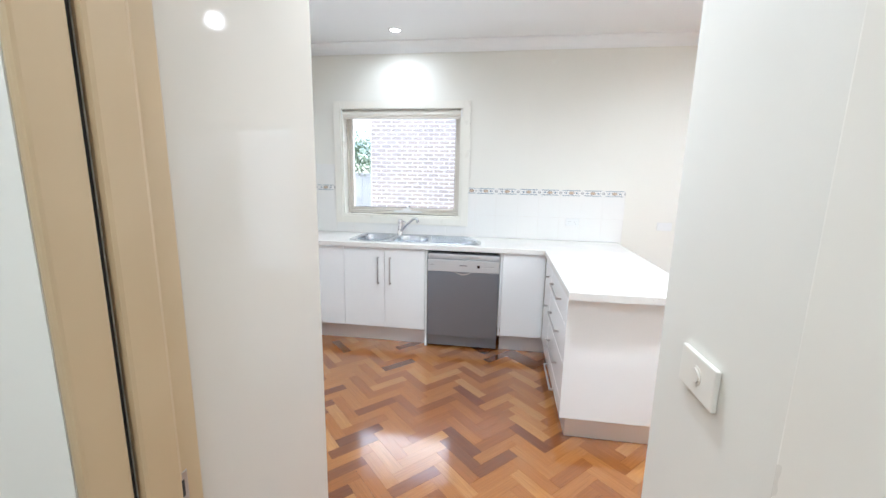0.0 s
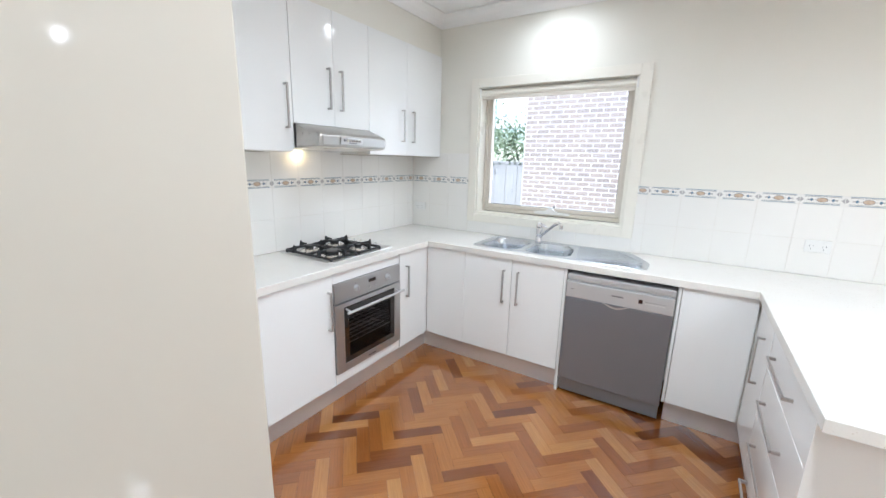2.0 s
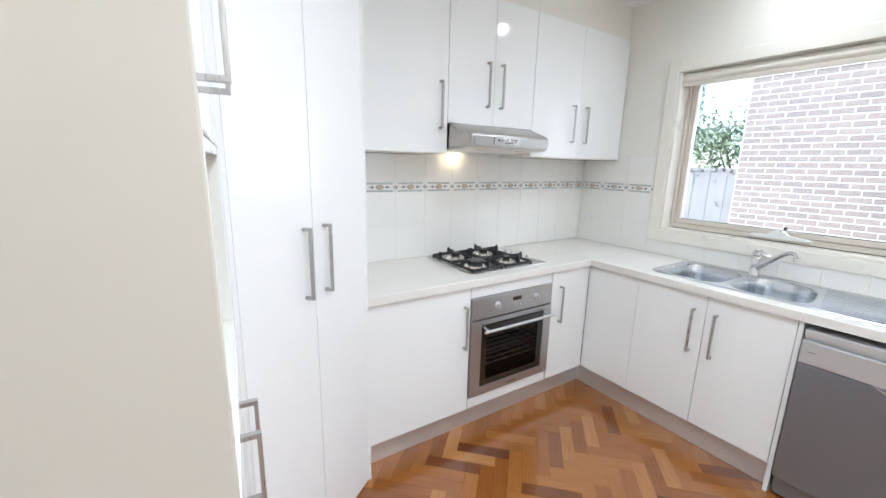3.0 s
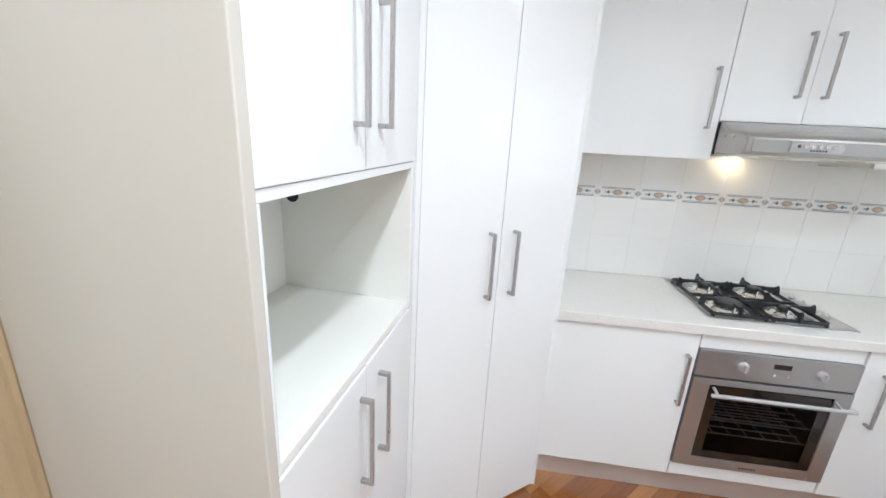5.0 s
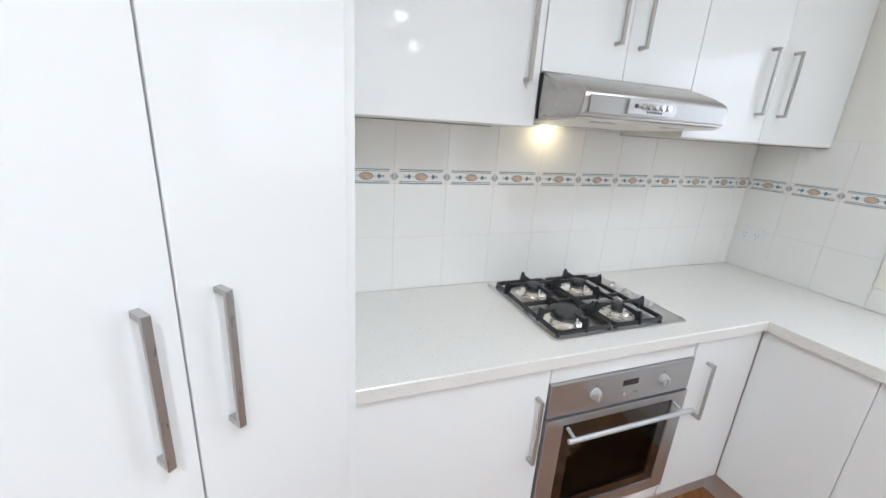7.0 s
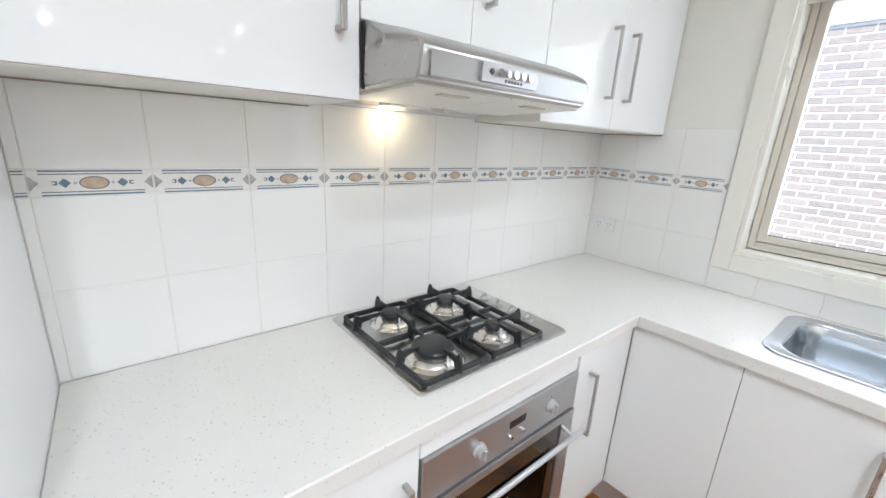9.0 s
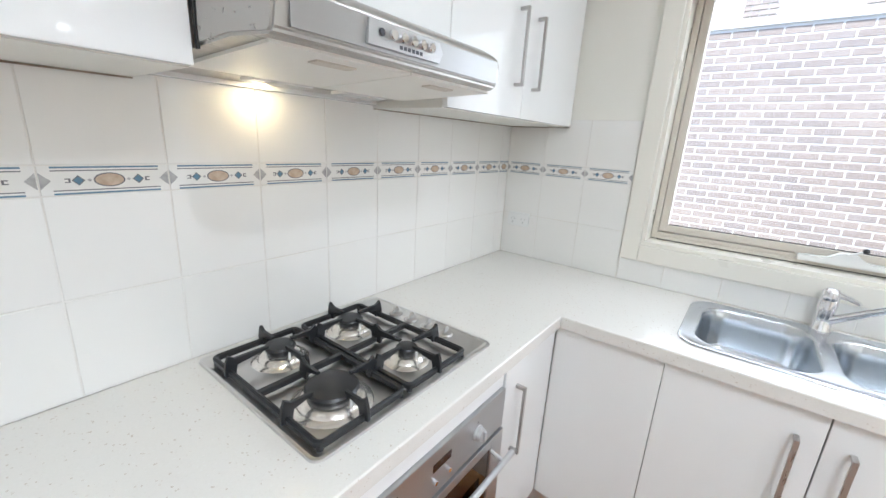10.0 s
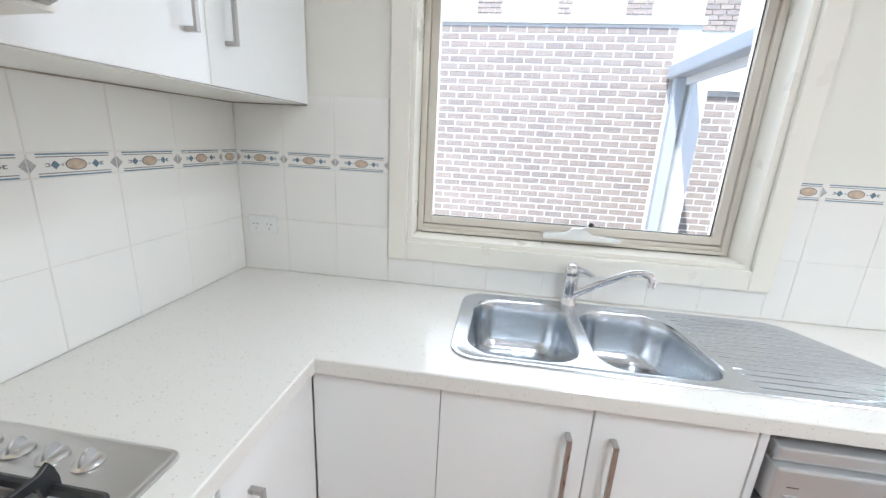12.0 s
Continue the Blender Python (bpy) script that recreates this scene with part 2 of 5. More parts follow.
def make_smoked(m):
    t = m.node_tree
    tr, gl, mix = t.nodes.new("ShaderNodeBsdfTransparent"), t.nodes.new("ShaderNodeBsdfGlossy"), t.nodes.new("ShaderNodeMixShader")
    tr.inputs["Color"].default_value = (0.6, 0.6, 0.6, 1)
    fr = node(m, "ShaderNodeFresnel", IOR=1.18)
    gl.inputs["Roughness"].default_value = 0.03
    link(m, fr.outputs[0], mix.inputs[0])
    link(m, tr.outputs[0], mix.inputs[1])
    link(m, gl.outputs[0], mix.inputs[2])
    link(m, mix.outputs[0], t.nodes["Material Output"].inputs["Surface"])


make_smoked(SMOKE)


def per_piece(m, island, stops, grain=None, spread=0.35):
    """Base colour picked piece by piece, with a finer grain laid over it."""
    t = m.node_tree
    if island:
        rnd = t.nodes.new("ShaderNodeNewGeometry").outputs["Random Per Island"]
    else:
        rnd = t.nodes.new("ShaderNodeObjectInfo").outputs["Random"]
    r = t.nodes.new("ShaderNodeValToRGB")
    while len(r.color_ramp.elements) < len(stops):
        r.color_ramp.elements.new(0.5)
    for e, (p, c) in zip(r.color_ramp.elements, stops):
        e.position, e.color = p, (*c, 1)
    link(m, rnd, r.inputs["Fac"])
    uv = t.nodes.new("ShaderNodeTexCoord").outputs["UV" if grain else "Object"]
    add = t.nodes.new("ShaderNodeVectorMath")
    add.operation = "ADD"
    comb = t.nodes.new("ShaderNodeCombineXYZ")
    mul = t.nodes.new("ShaderNodeMath")
    mul.operation = "MULTIPLY"
    mul.inputs[1].default_value = 37.0
    link(m, rnd, mul.inputs[0])
    link(m, mul.outputs[0], comb.inputs[0])
    link(m, mul.outputs[0], comb.inputs[1])
    link(m, uv, add.inputs[0])
    link(m, comb.outputs[0], add.inputs[1])
    mp = t.nodes.new("ShaderNodeMapping")
    mp.inputs["Scale"].default_value = grain or (1, 1, 1)
    link(m, add.outputs[0], mp.inputs["Vector"])
    n = node(m, "ShaderNodeTexNoise", Scale=1.0 if grain else 45.0, Detail=5.0, Roughness=0.65)
    link(m, mp.outputs[0], n.inputs["Vector"])
    mix = t.nodes.new("ShaderNodeMix")
    mix.data_type, mix.blend_type = "RGBA", "MULTIPLY"
    mix.inputs[0].default_value = 1.0
    g = t.nodes.new("ShaderNodeValToRGB")
    g.color_ramp.elements[0].position, g.color_ramp.elements[1].position = 0.32, 0.66
    lo = 1 - spread
    g.color_ramp.elements[0].color, g.color_ramp.elements[1].color = (lo, lo * 0.95, lo * 0.9, 1), (1.08, 1.08, 1.08, 1)
    link(m, n.outputs["Fac"], g.inputs["Fac"])
    link(m, r.outputs["Color"], mix.inputs[6])
    link(m, g.outputs["Color"], mix.inputs[7])
    link(m, mix.outputs[2], bsdf(m).inputs["Base Color"])
    b = node(m, "ShaderNodeBump", Strength=0.12 if grain else 0.5, Distance=0.0006 if grain else 0.003)
    link(m, n.outputs["Fac"], b.inputs["Height"])
    link(m, b.outputs["Normal"], bsdf(m).inputs["Normal"])
    return m


OAK = ((0.0, (0.14, 0.044, 0.013)), (0.1, (0.19, 0.062, 0.017)), (0.22, (0.275, 0.094, 0.021)), (0.5, (0.34, 0.13, 0.029)), (0.82, (0.395, 0.163, 0.039)), (1.0, (0.47, 0.225, 0.07)))
BROWN = ((0.0, (0.27, 0.235, 0.215)), (0.25, (0.295, 0.25, 0.22)), (0.6, (0.315, 0.265, 0.232)), (0.88, (0.34, 0.288, 0.248)), (1.0, (0.31, 0.27, 0.245)))
PARQUET = per_piece(mat("parquet_block", (0.35, 0.16, 0.05), 0.16, 0, 0.9), False, OAK, (5, 150, 1), 0.2)
PARQUET_FAR = per_piece(mat("parquet_field", (0.35, 0.16, 0.05), 0.16, 0, 0.9), True, OAK, (5, 150, 1), 0.2)
for m in (PARQUET, PARQUET_FAR):
    bsdf(m).inputs["Coat Roughness"].default_value = 0.09
    rough_varied(m, 3, 0.12, 0.2)
BRICKS = per_piece(mat("brick_piece", (0.3, 0.2, 0.17), 0.88), False, BROWN, None, 0.12)
BRICKS_FAR = per_piece(mat("brick_field", (0.3, 0.2, 0.17), 0.88), True, BROWN, None, 0.12)
# ---- structure ----
CEILING = 2.65
structure("floor", boxes(((-0.2, -8, -0.1), (8.6, 0.0, -0.008))), DARKFILL, "dark bitumen bed under the parquet floor", "floor")
structure("ceiling", boxes(((-0.2, -8, CEILING), (8.6, 0.0, CEILING + 0.1))), CEIL, "flat white painted plaster ceiling", "ceiling")
WX0, WX1, WZ0, WZ1 = 0.67, 1.85, 1.067, 2.08
FX0, FX1, FZ0 = 0.685, 1.826, 1.087
DX0, DX1, DZ1 = 3.93, 5.75, 2.05
structure("wall_north", boxes(((-0.2, 0, -0.1), (WX0, 0.2, 2.75)), ((WX0, 0, -0.1), (WX1, 0.2, WZ0)), ((WX0, 0, WZ1), (WX1, 0.2, 2.75)),
          ((WX1, 0, -0.1), (DX0, 0.2, 2.75)), ((DX0, 0, DZ1), (DX1, 0.2, 2.75)), ((DX0, 0, -0.3), (DX1, 0.2, -0.012)), ((DX1, 0, -0.1), (8.6, 0.2, 2.75))), WALL,
          "cream painted plaster wall with a window and a glass door", "wall")
structure("wall_west", boxes(((-0.2, -8, -0.1), (0, 0, 2.65))), WALL, "cream painted plaster wall behind the cooktop", "wall")
structure("wall_east", boxes(((8.4, -8, -0.1), (8.6, 0, 2.65))), WALL, "cream painted plaster wall of the dining side", "wall")
structure("wall_hall", boxes(((0, -3.4, 0), (1.735, -3.241, 2.65)), ((0, -3.241, 0), (1.659, -3.18, 2.65)), ((1.735, -3.4, 2.1), (2.6, -3.16, 2.65)), ((1.659, -3.241, 2.121), (1.735, -3.16, 2.65))), WALL, "cream painted wall with the doorway to the hall", "wall")
structure("wall_nib", boxes(((2.6, -8, 0), (2.72, -2.865, 2.65))), WALL, "cream painted wall end beside the doorway", "wall")
structure("wall_south", boxes(((2.72, -2.985, 0), (8.4, -2.865, 2.65))), WALL, "cream painted plaster wall of the dining side", "wall")
structure("wall_hall_west", boxes(((1.3, -8, 0), (1.42, -3.4, 2.65))), WALL, "cream painted hall wall", "wall")
structure("wall_hall_end", boxes(((1.42, -8, 0), (2.6, -7.9, 2.65))), WALL, "cream painted end wall of the hall", "wall")

bulk = bmesh.new()
prism(bulk, [(0, -3.18), (1.72, -3.18), (1.72, -2.71), (1.005, -2.66), (0.59, -2.118), (0.285, -2.115), (0.285, 0), (0, 0)], "z", 2.352, 2.65)
structure("bulkhead", bulk, WALL, "cream painted bulkhead above the white wall cabinets", "bulkhead")


def cove(name, path):
    """A coved cornice swept round a run of wall corners, room on the left of the run."""
    prof = [(0.0, 0.0), (0.006, -0.088), (0.012, -0.088), (0.02, -0.07), (0.036, -0.046), (0.058, -0.026), (0.08, -0.014), (0.09, -0.012), (0.09, 0.0)]
    bm, rings = bmesh.new(), []
    for i, p in enumerate(path):
        p = Vector(p)
        d0 = (p - Vector(path[i - 1])).normalized() if i else None
        d1 = (Vector(path[i + 1]) - p).normalized() if i + 1 < len(path) else None
        n0 = Vector((-d0.y, d0.x)) if d0 else None
        n1 = Vector((-d1.y, d1.x)) if d1 else None
        if n0 and n1:
            n = (n0 + n1).normalized()
            n = n / max(n.dot(n0), 0.2)
        else:
            n = n0 or n1
        rings.append([bm.verts.new((p.x + n.x * u, p.y + n.y * u, CEILING + v)) for u, v in prof])
    for a, b in zip(rings, rings[1:]):
        for i in range(len(prof)):
            j = (i + 1) % len(prof)
            bm.faces.new((a[i], b[i], b[j], a[j]))
    for r in (rings[0], rings[-1]):
        bm.faces.new(r)
    bmesh.ops.recalc_face_normals(bm, faces=bm.faces)
    structure(name, bm, CEIL, "white coved plaster cornice between wall and ceiling", "cornice")


cove("cornice", [(2.6, -3.1), (2.6, -2.865), (8.4, -2.865), (8.4, 0.0), (0.285, 0.0), (0.285, -2.115), (0.59, -2.118), (1.005, -2.67), (1.722, -2.7), (1.722, -3.16), (2.6, -3.16)])


# ---- trim, doorway ----
def frame_of(name, x0, x1, z0, z1, w, y0, y1, material, label, bottom=True, category="trim"):
    """Four mitre-butted boards round an opening in the north wall."""
    bm = bmesh.new()
    box(bm, (x0 - w, y0, z0 - (w if bottom else 0)), (x0, y1, z1 + w), 0.004)
    box(bm, (x1, y0, z0 - (w if bottom else 0)), (x1 + w, y1, z1 + w), 0.004)
    box(bm, (x0, y0, z1), (x1, y1, z1 + w), 0.004)
    if bottom:
        box(bm, (x0, y0, z0 - w), (x1, y1, z0), 0.004)
    return structure(name, bm, material, label, category)


frame_of("window_architrave", WX0, WX1, WZ0, WZ1, 0.07, -0.016, 0.001, TRIM, "cream gloss painted timber architrave round the kitchen window")
frame_of("door_architrave", DX0, DX1, 0.0, DZ1, 0.065, -0.018, 0.001, TRIM, "cream painted architrave round the glass sliding door", bottom=False)

door_frame = thing("door_frame", (1.72, -3.32, 0), "cream painted timber doorway lining with a strike plate", "door frame")
door_frame["kind"] = "structure"


def at_frame(lo, hi, bevel=0.003):
    bm = bmesh.new()
    o = Vector((1.72, -3.32, 0))
    return box(bm, Vector(lo) - o, Vector(hi) - o, bevel)


profile = [(1.66, -3.158), (1.684, -3.158), (1.689, -3.163), (1.691, -3.171), (1.701, -3.177), (1.705, -3.187), (1.716, -3.195), (1.721, -3.204), (1.7345, -3.213), (1.7345, -3.24), (1.66, -3.24)]
part("architrave", prism(bmesh.new(), [(x - 1.72, y + 3.32) for x, y in profile], "z", 0, 2.12), JAMB, door_frame)
part("architrave_bead", at_frame((1.7352, -3.2605, 0), (1.744, -3.218, 2.09), 0.003), JAMB, door_frame)
part("lining", at_frame((1.7352, -3.327, 0), (1.751, -3.261, 2.09), 0.0075), JAMB, door_frame)
part("slot", at_frame((1.7352, -3.3405, 0), (1.737, -3.3275, 2.09), 0), DARKFILL, door_frame)
part("hall_lining", at_frame((1.7352, -3.4, 0), (1.75, -3.341, 2.09), 0.005), JAMB, door_frame)
part("head", at_frame((1.752, -3.4, 2.075), (2.585, -3.22, 2.0995), 0.003), JAMB, door_frame)
part("strike_plate", at_frame((1.7481, -3.283, 0.93), (1.7497, -3.253, 0.985), 0.0004), NICKEL, door_frame, "dull nickel strike plate")
part("strike_hole", at_frame((1.7497, -3.276, 0.942), (1.7501, -3.26, 0.972), 0), DARKFILL, door_frame)
part("right_lining", at_frame((2.588, -3.5, 0), (2.5995, -3.26, 2.09), 0.004), TRIM, door_frame)
structure("baseboard", boxes(((2.586, -3.255, 0), (2.5995, -2.865, 0.09)), ((2.586, -2.8645, 0), (4.2, -2.85, 0.09)), ((3.36, -0.016, 0), (DX0 - 0.066, -0.0005, 0.09)), ((5.82, -0.016, 0), (8.4, -0.0005, 0.09)), bevel=0.003), TRIM,
          "cream painted low skirting board", "baseboard")


def local_box(o, lo, hi, bevel=0.002):
    bm = bmesh.new()
    return box(bm, Vector(lo) - Vector(o), Vector(hi) - Vector(o), bevel)


def switch_plate(name, place, turn, w, h, kind_of, label, plate=PLASTIC):
    """A moulded wall plate, its back on the wall, facing its own -y."""
    ob = thing(name, pose(*place, 0, 0, turn), label, "power outlet" if kind_of == "outlet" else "light switch")
    bm = bmesh.new()
    box(bm, (-w / 2, -0.009, -h / 2), (w / 2, 0, h / 2), 0.003)
    part("plate", bm, plate, ob)
    if kind_of == "outlet":
        for sx in (-0.028, 0.028):
            bm = bmesh.new()
            for dx, dz, a in ((-0.008, 0.006, 30), (0.008, 0.006, -30), (0, -0.012, 0)):
                b2 = bmesh.ops.create_cube(bm, size=1, matrix=Matrix.Translation((sx + dx, -0.0091, dz - 0.004)) @ Matrix.Rotation(radians(a), 4, "Y") @ Matrix.Diagonal((0.002, 0.0006, 0.008, 1)))
            part("socket_slots", bm, PRINT, ob)
            part("rocker", box(bmesh.new(), (sx - 0.006, -0.012, 0.016), (sx + 0.006, -0.009, 0.028), 0.001), PLASTIC, ob)
    else:
        part("button", rod(bmesh.new(), (0, -0.012, 0), (0, -0.008, 0), 0.014, sides=24, bevel=0.001), plate, ob)
        part("button_ring", rod(bmesh.new(), (0, -0.0098, 0), (0, -0.0088, 0), 0.018, sides=24), plate, ob)
    return ob


switch_plate("power_outlet", (0.096, -0.006, 1.085), 0, 0.115, 0.07, "outlet", "white plastic double power outlet on the tiles by the corner")
switch_plate("power_outlet", (2.885, -0.006, 1.075), 0, 0.115, 0.07, "outlet", "white plastic double power outlet on the tiles above the worktop")
switch_plate("light_switch", (3.682, -0.0005, 1.06), 0, 0.125, 0.072, "switch", "white plastic wall plate on the cream wall")
switch_plate("light_switch", (2.5995, -3.0, 1.12), 90, 0.12, 0.074, "switch", "cream plastic light switch with a round button by the doorway", TRIM).matrix_world = pose(2.5995, -3.045, 1.122, 0, 0, 270)

# ---- window ----
window = thing("window", ((WX0 + WX1) / 2, 0.12, WZ0), "cream aluminium awning window with a winder over the sink", "window")
window["kind"] = "structure"


def win(lo, hi, bevel=0.002):
    return local_box(((WX0 + WX1) / 2, 0.12, WZ0), lo, hi, bevel)


a, b = FX0 + 0.002, FX1 - 0.002
for nm, lo, hi in (("frame_jamb", (a, 0.1, FZ0), (a + 0.022, 0.18, WZ1 - 0.006)), ("frame_jamb", (b - 0.022, 0.1, FZ0), (b, 0.18, WZ1 - 0.006)),
                   ("frame_sill", (a + 0.022, 0.094, FZ0), (b - 0.022, 0.18, FZ0 + 0.014)), ("frame_sill_step", (a + 0.022, 0.104, FZ0 + 0.0142), (b - 0.022, 0.18, FZ0 + 0.028)),
                   ("frame_head", (a + 0.022, 0.1, WZ1 - 0.03), (b - 0.022, 0.18, WZ1 - 0.006)),
                   ("sash_stile", (a + 0.024, 0.112, FZ0 + 0.032), (a + 0.054, 0.155, WZ1 - 0.034)), ("sash_stile", (b - 0.054, 0.112, FZ0 + 0.032), (b - 0.024, 0.155, WZ1 - 0.034)),
                   ("sash_rail", (a + 0.054, 0.112, FZ0 + 0.032), (b - 0.054, 0.155, FZ0 + 0.06)), ("sash_rail", (a + 0.054, 0.112, WZ1 - 0.07), (b - 0.054, 0.155, WZ1 - 0.034))):
    part(nm, win(lo, hi), ALU, window)
part("pane", win((a + 0.052, 0.13, FZ0 + 0.058), (b - 0.052, 0.135, WZ1 - 0.068), 0), GLASS, window, "clear window glass").visible_shadow = False
for nm, lo, hi in (("gasket", (a + 0.054, 0.1275, FZ0 + 0.06), (b - 0.054, 0.1295, FZ0 + 0.0635)), ("gasket", (b - 0.0575, 0.1275, FZ0 + 0.0635), (b - 0.054, 0.1295, WZ1 - 0.071)),
                   ("sill_shadow_gap", (a + 0.022, 0.103, FZ0 - 0.004), (b - 0.022, 0.17, FZ0 - 0.0002))):
    part(nm, win(lo, hi, 0), DARKFILL, window)
for lo, hi in (((WX0 + 0.0005, 0.001, WZ0 + 0.0005), (WX1 - 0.0005, 0.199, FZ0 - 0.0045)), ((WX0 + 0.0005, 0.001, FZ0 - 0.004), (FX0, 0.199, WZ1 - 0.004)),
               ((FX1, 0.001, FZ0 - 0.004), (WX1 - 0.0005, 0.199, WZ1 - 0.004)), ((WX0 + 0.0005, 0.001, WZ1 - 0.0035), (WX1 - 0.0005, 0.199, WZ1 - 0.0005))):
    part("reveal_lining", win(lo, hi, 0.001), TRIM, window)

winder = thing("window_winder", (1.3, 0.092, FZ0 + 0.015), "white plastic chain winder with a small crank on the window sill", "window winder")
bm = prism(bmesh.new(), [(-0.13, 0.0), (0.15, 0.0), (0.15, 0.016), (0.05, 0.022), (0.02, 0.045), (-0.02, 0.045), (-0.05, 0.024), (-0.13, 0.02)], "y", -0.02, 0.012)
bmesh.ops.bevel(bm, geom=bm.edges[:], offset=0.003, segments=2, affect="EDGES")
part("housing", bm, PLASTIC, winder)
part("crank", rod(bmesh.new(), (0.0, -0.012, 0.04), (0.03, -0.03, 0.062), 0.005, 0.004, 10), PLASTIC, winder)
part("crank_knob", bmesh_ball := lathe(bmesh.new(), [(0.002, -0.009), (0.008, -0.006), (0.01, 0), (0.008, 0.006), (0.002, 0.009)], (0.033, -0.032, 0.066), 14), BLACK, winder, smooth=True)

blind = thing("roller_blind", (1.2565, 0.032, 2.008), "cream roller blind wound up under the window head", "roller blind")
part("roll", rod(bmesh.new(), (-0.572, 0, 0.035), (0.572, 0, 0.035), 0.028, sides=28), TRIM, blind, smooth=True)
part("bottom_rail", box(bmesh.new(), (-0.568, -0.022, -0.018), (0.568, -0.01, 0.008), 0.004), ALU, blind)
for sx in (-0.579, 0.579):
    part("bracket", box(bmesh.new(), (sx - 0.005, -0.035, -0.005), (sx + 0.005, 0.03, 0.068), 0.002), PLASTIC, blind)

# ---- glass sliding door ----
slider = thing("door_1", (4.84, 0.12, 0), "cream aluminium glass sliding door to the paved yard", "sliding door")
slider["kind"] = "structure"


def sl(lo, hi, bevel=0.003):
    return local_box((4.84, 0.12, 0), lo, hi, bevel)


for nm, lo, hi in (("door_jamb", (DX0 + 0.002, 0.06, 0.0), (DX0 + 0.045, 0.18, DZ1 - 0.002)), ("door_jamb", (DX1 - 0.045, 0.06, 0.0), (DX1 - 0.002, 0.18, DZ1 - 0.002)),
                   ("door_head", (DX0 + 0.045, 0.06, DZ1 - 0.05), (DX1 - 0.045, 0.18, DZ1 - 0.002)), ("sill_track", (DX0 + 0.002, 0.005, -0.011), (DX1 - 0.002, 0.19, 0.012)),
                   ("track_rib", (DX0 + 0.045, 0.075, 0.012), (DX1 - 0.045, 0.082, 0.03)), ("track_rib", (DX0 + 0.045, 0.12, 0.012), (DX1 - 0.045, 0.127, 0.03)), ("track_rib", (DX0 + 0.045, 0.165, 0.012), (DX1 - 0.045, 0.172, 0.03)),
                   ("meeting_stile", (4.8, 0.09, 0.031), (4.86, 0.125, DZ1 - 0.052)), ("bottom_rail", (4.86, 0.09, 0.031), (DX1 - 0.046, 0.125, 0.11)), ("top_rail", (4.86, 0.09, DZ1 - 0.11), (DX1 - 0.046, 0.125, DZ1 - 0.052))):
    part(nm, sl(lo, hi), ALU, slider)
part("pane", sl((4.86, 0.105, 0.11), (DX1 - 0.046, 0.11, DZ1 - 0.11), 0), GLASS, slider, "clear door glass").visible_shadow = False
blind2 = thing("roller_blind", (4.84, 0.03, 1.97), "beige blind wound up in the head of the glass door", "roller blind")
part("roll", rod(bmesh.new(), (-0.9, 0, 0.035), (0.9, 0, 0.035), 0.034, sides=24), mat("beige_blind", (0.4, 0.34, 0.26), 0.6), blind2, smooth=True)
part("bottom_rail", box(bmesh.new(), (-0.9, -0.03, -0.04), (0.9, -0.012, 0.0), 0.004), ALU, blind2)

# ---- downlights, half of them added fill ----
def downlight(x, y):
    ob = thing("downlight", (x, y, CEILING), "round white recessed ceiling downlight, switched on, some of the set added as fill", "ceiling light", "ceiling downlights")
    part("trim_ring", lathe(bmesh.new(), [(0.036, -0.004), (0.05, -0.006), (0.056, -0.003), (0.057, 0.0), (0.036, 0.0)], (0, 0, 0), 32), PLASTIC, ob, smooth=True)
    part("lens", lathe(bmesh.new(), [(0.036, -0.0045), (0.02, -0.007)], (0, 0, 0), 32), LAMP, ob, "glowing frosted lens")
    return ob


first = downlight(*DOWNLIGHTS[0])
# Fill lamps get the same fitting as the rest.
for x, y in DOWNLIGHTS[1:]:
    copy_thing(first, pose(x, y, CEILING))


# ---- cabinets ----
def pull(parent, place, length, normal=(0, 0), along="z", label="satin nickel bar handle"):
    """A square bar handle standing off its door. place: middle of the bar's foot line on the door face; normal: unit vector out of the door in plan."""
    nx, ny = normal
    bm = bmesh.new()
    t, stand = 0.006, 0.032
    rot = Matrix.Translation(place) @ Matrix.Rotation(math.atan2(ny, nx), 4, "Z")
    if along == "h":
        rot = rot @ Matrix.Rotation(radians(90), 4, "X")
    box(bm, (stand - 0.008, -t, -length / 2), (stand, t, length / 2), 0.0012)
    for s in (-1, 1):
        z = s * (length / 2 - 0.005)
        box(bm, (0.0, -t, z - 0.005), (stand - 0.0075, t, z + 0.005), 0.001)
    bmesh.ops.transform(bm, matrix=rot, verts=bm.verts)
    return part("handle", bm, NICKEL, parent, label)


def unit(name, label, o, carcass, doors, category="kitchen cabinet", group="", carcass_mat=None):
    """A cabinet: its carcass box, and doors as (name, lo, hi)."""
    ob = thing(name, o, label, category, group)
    if carcass:
        part("carcass", local_box(o, *carcass, 0.001), carcass_mat or CARCASS, ob)
    made = [part(n, local_box(o, lo, hi, 0.0025), GLOSS, ob) for n, lo, hi in doors]
    return ob, made


FX, FY = 0.56, -0.56
BZ, BT = 0.143, 0.856


def at(o, p):
    return tuple(Vector(p) - Vector(o))


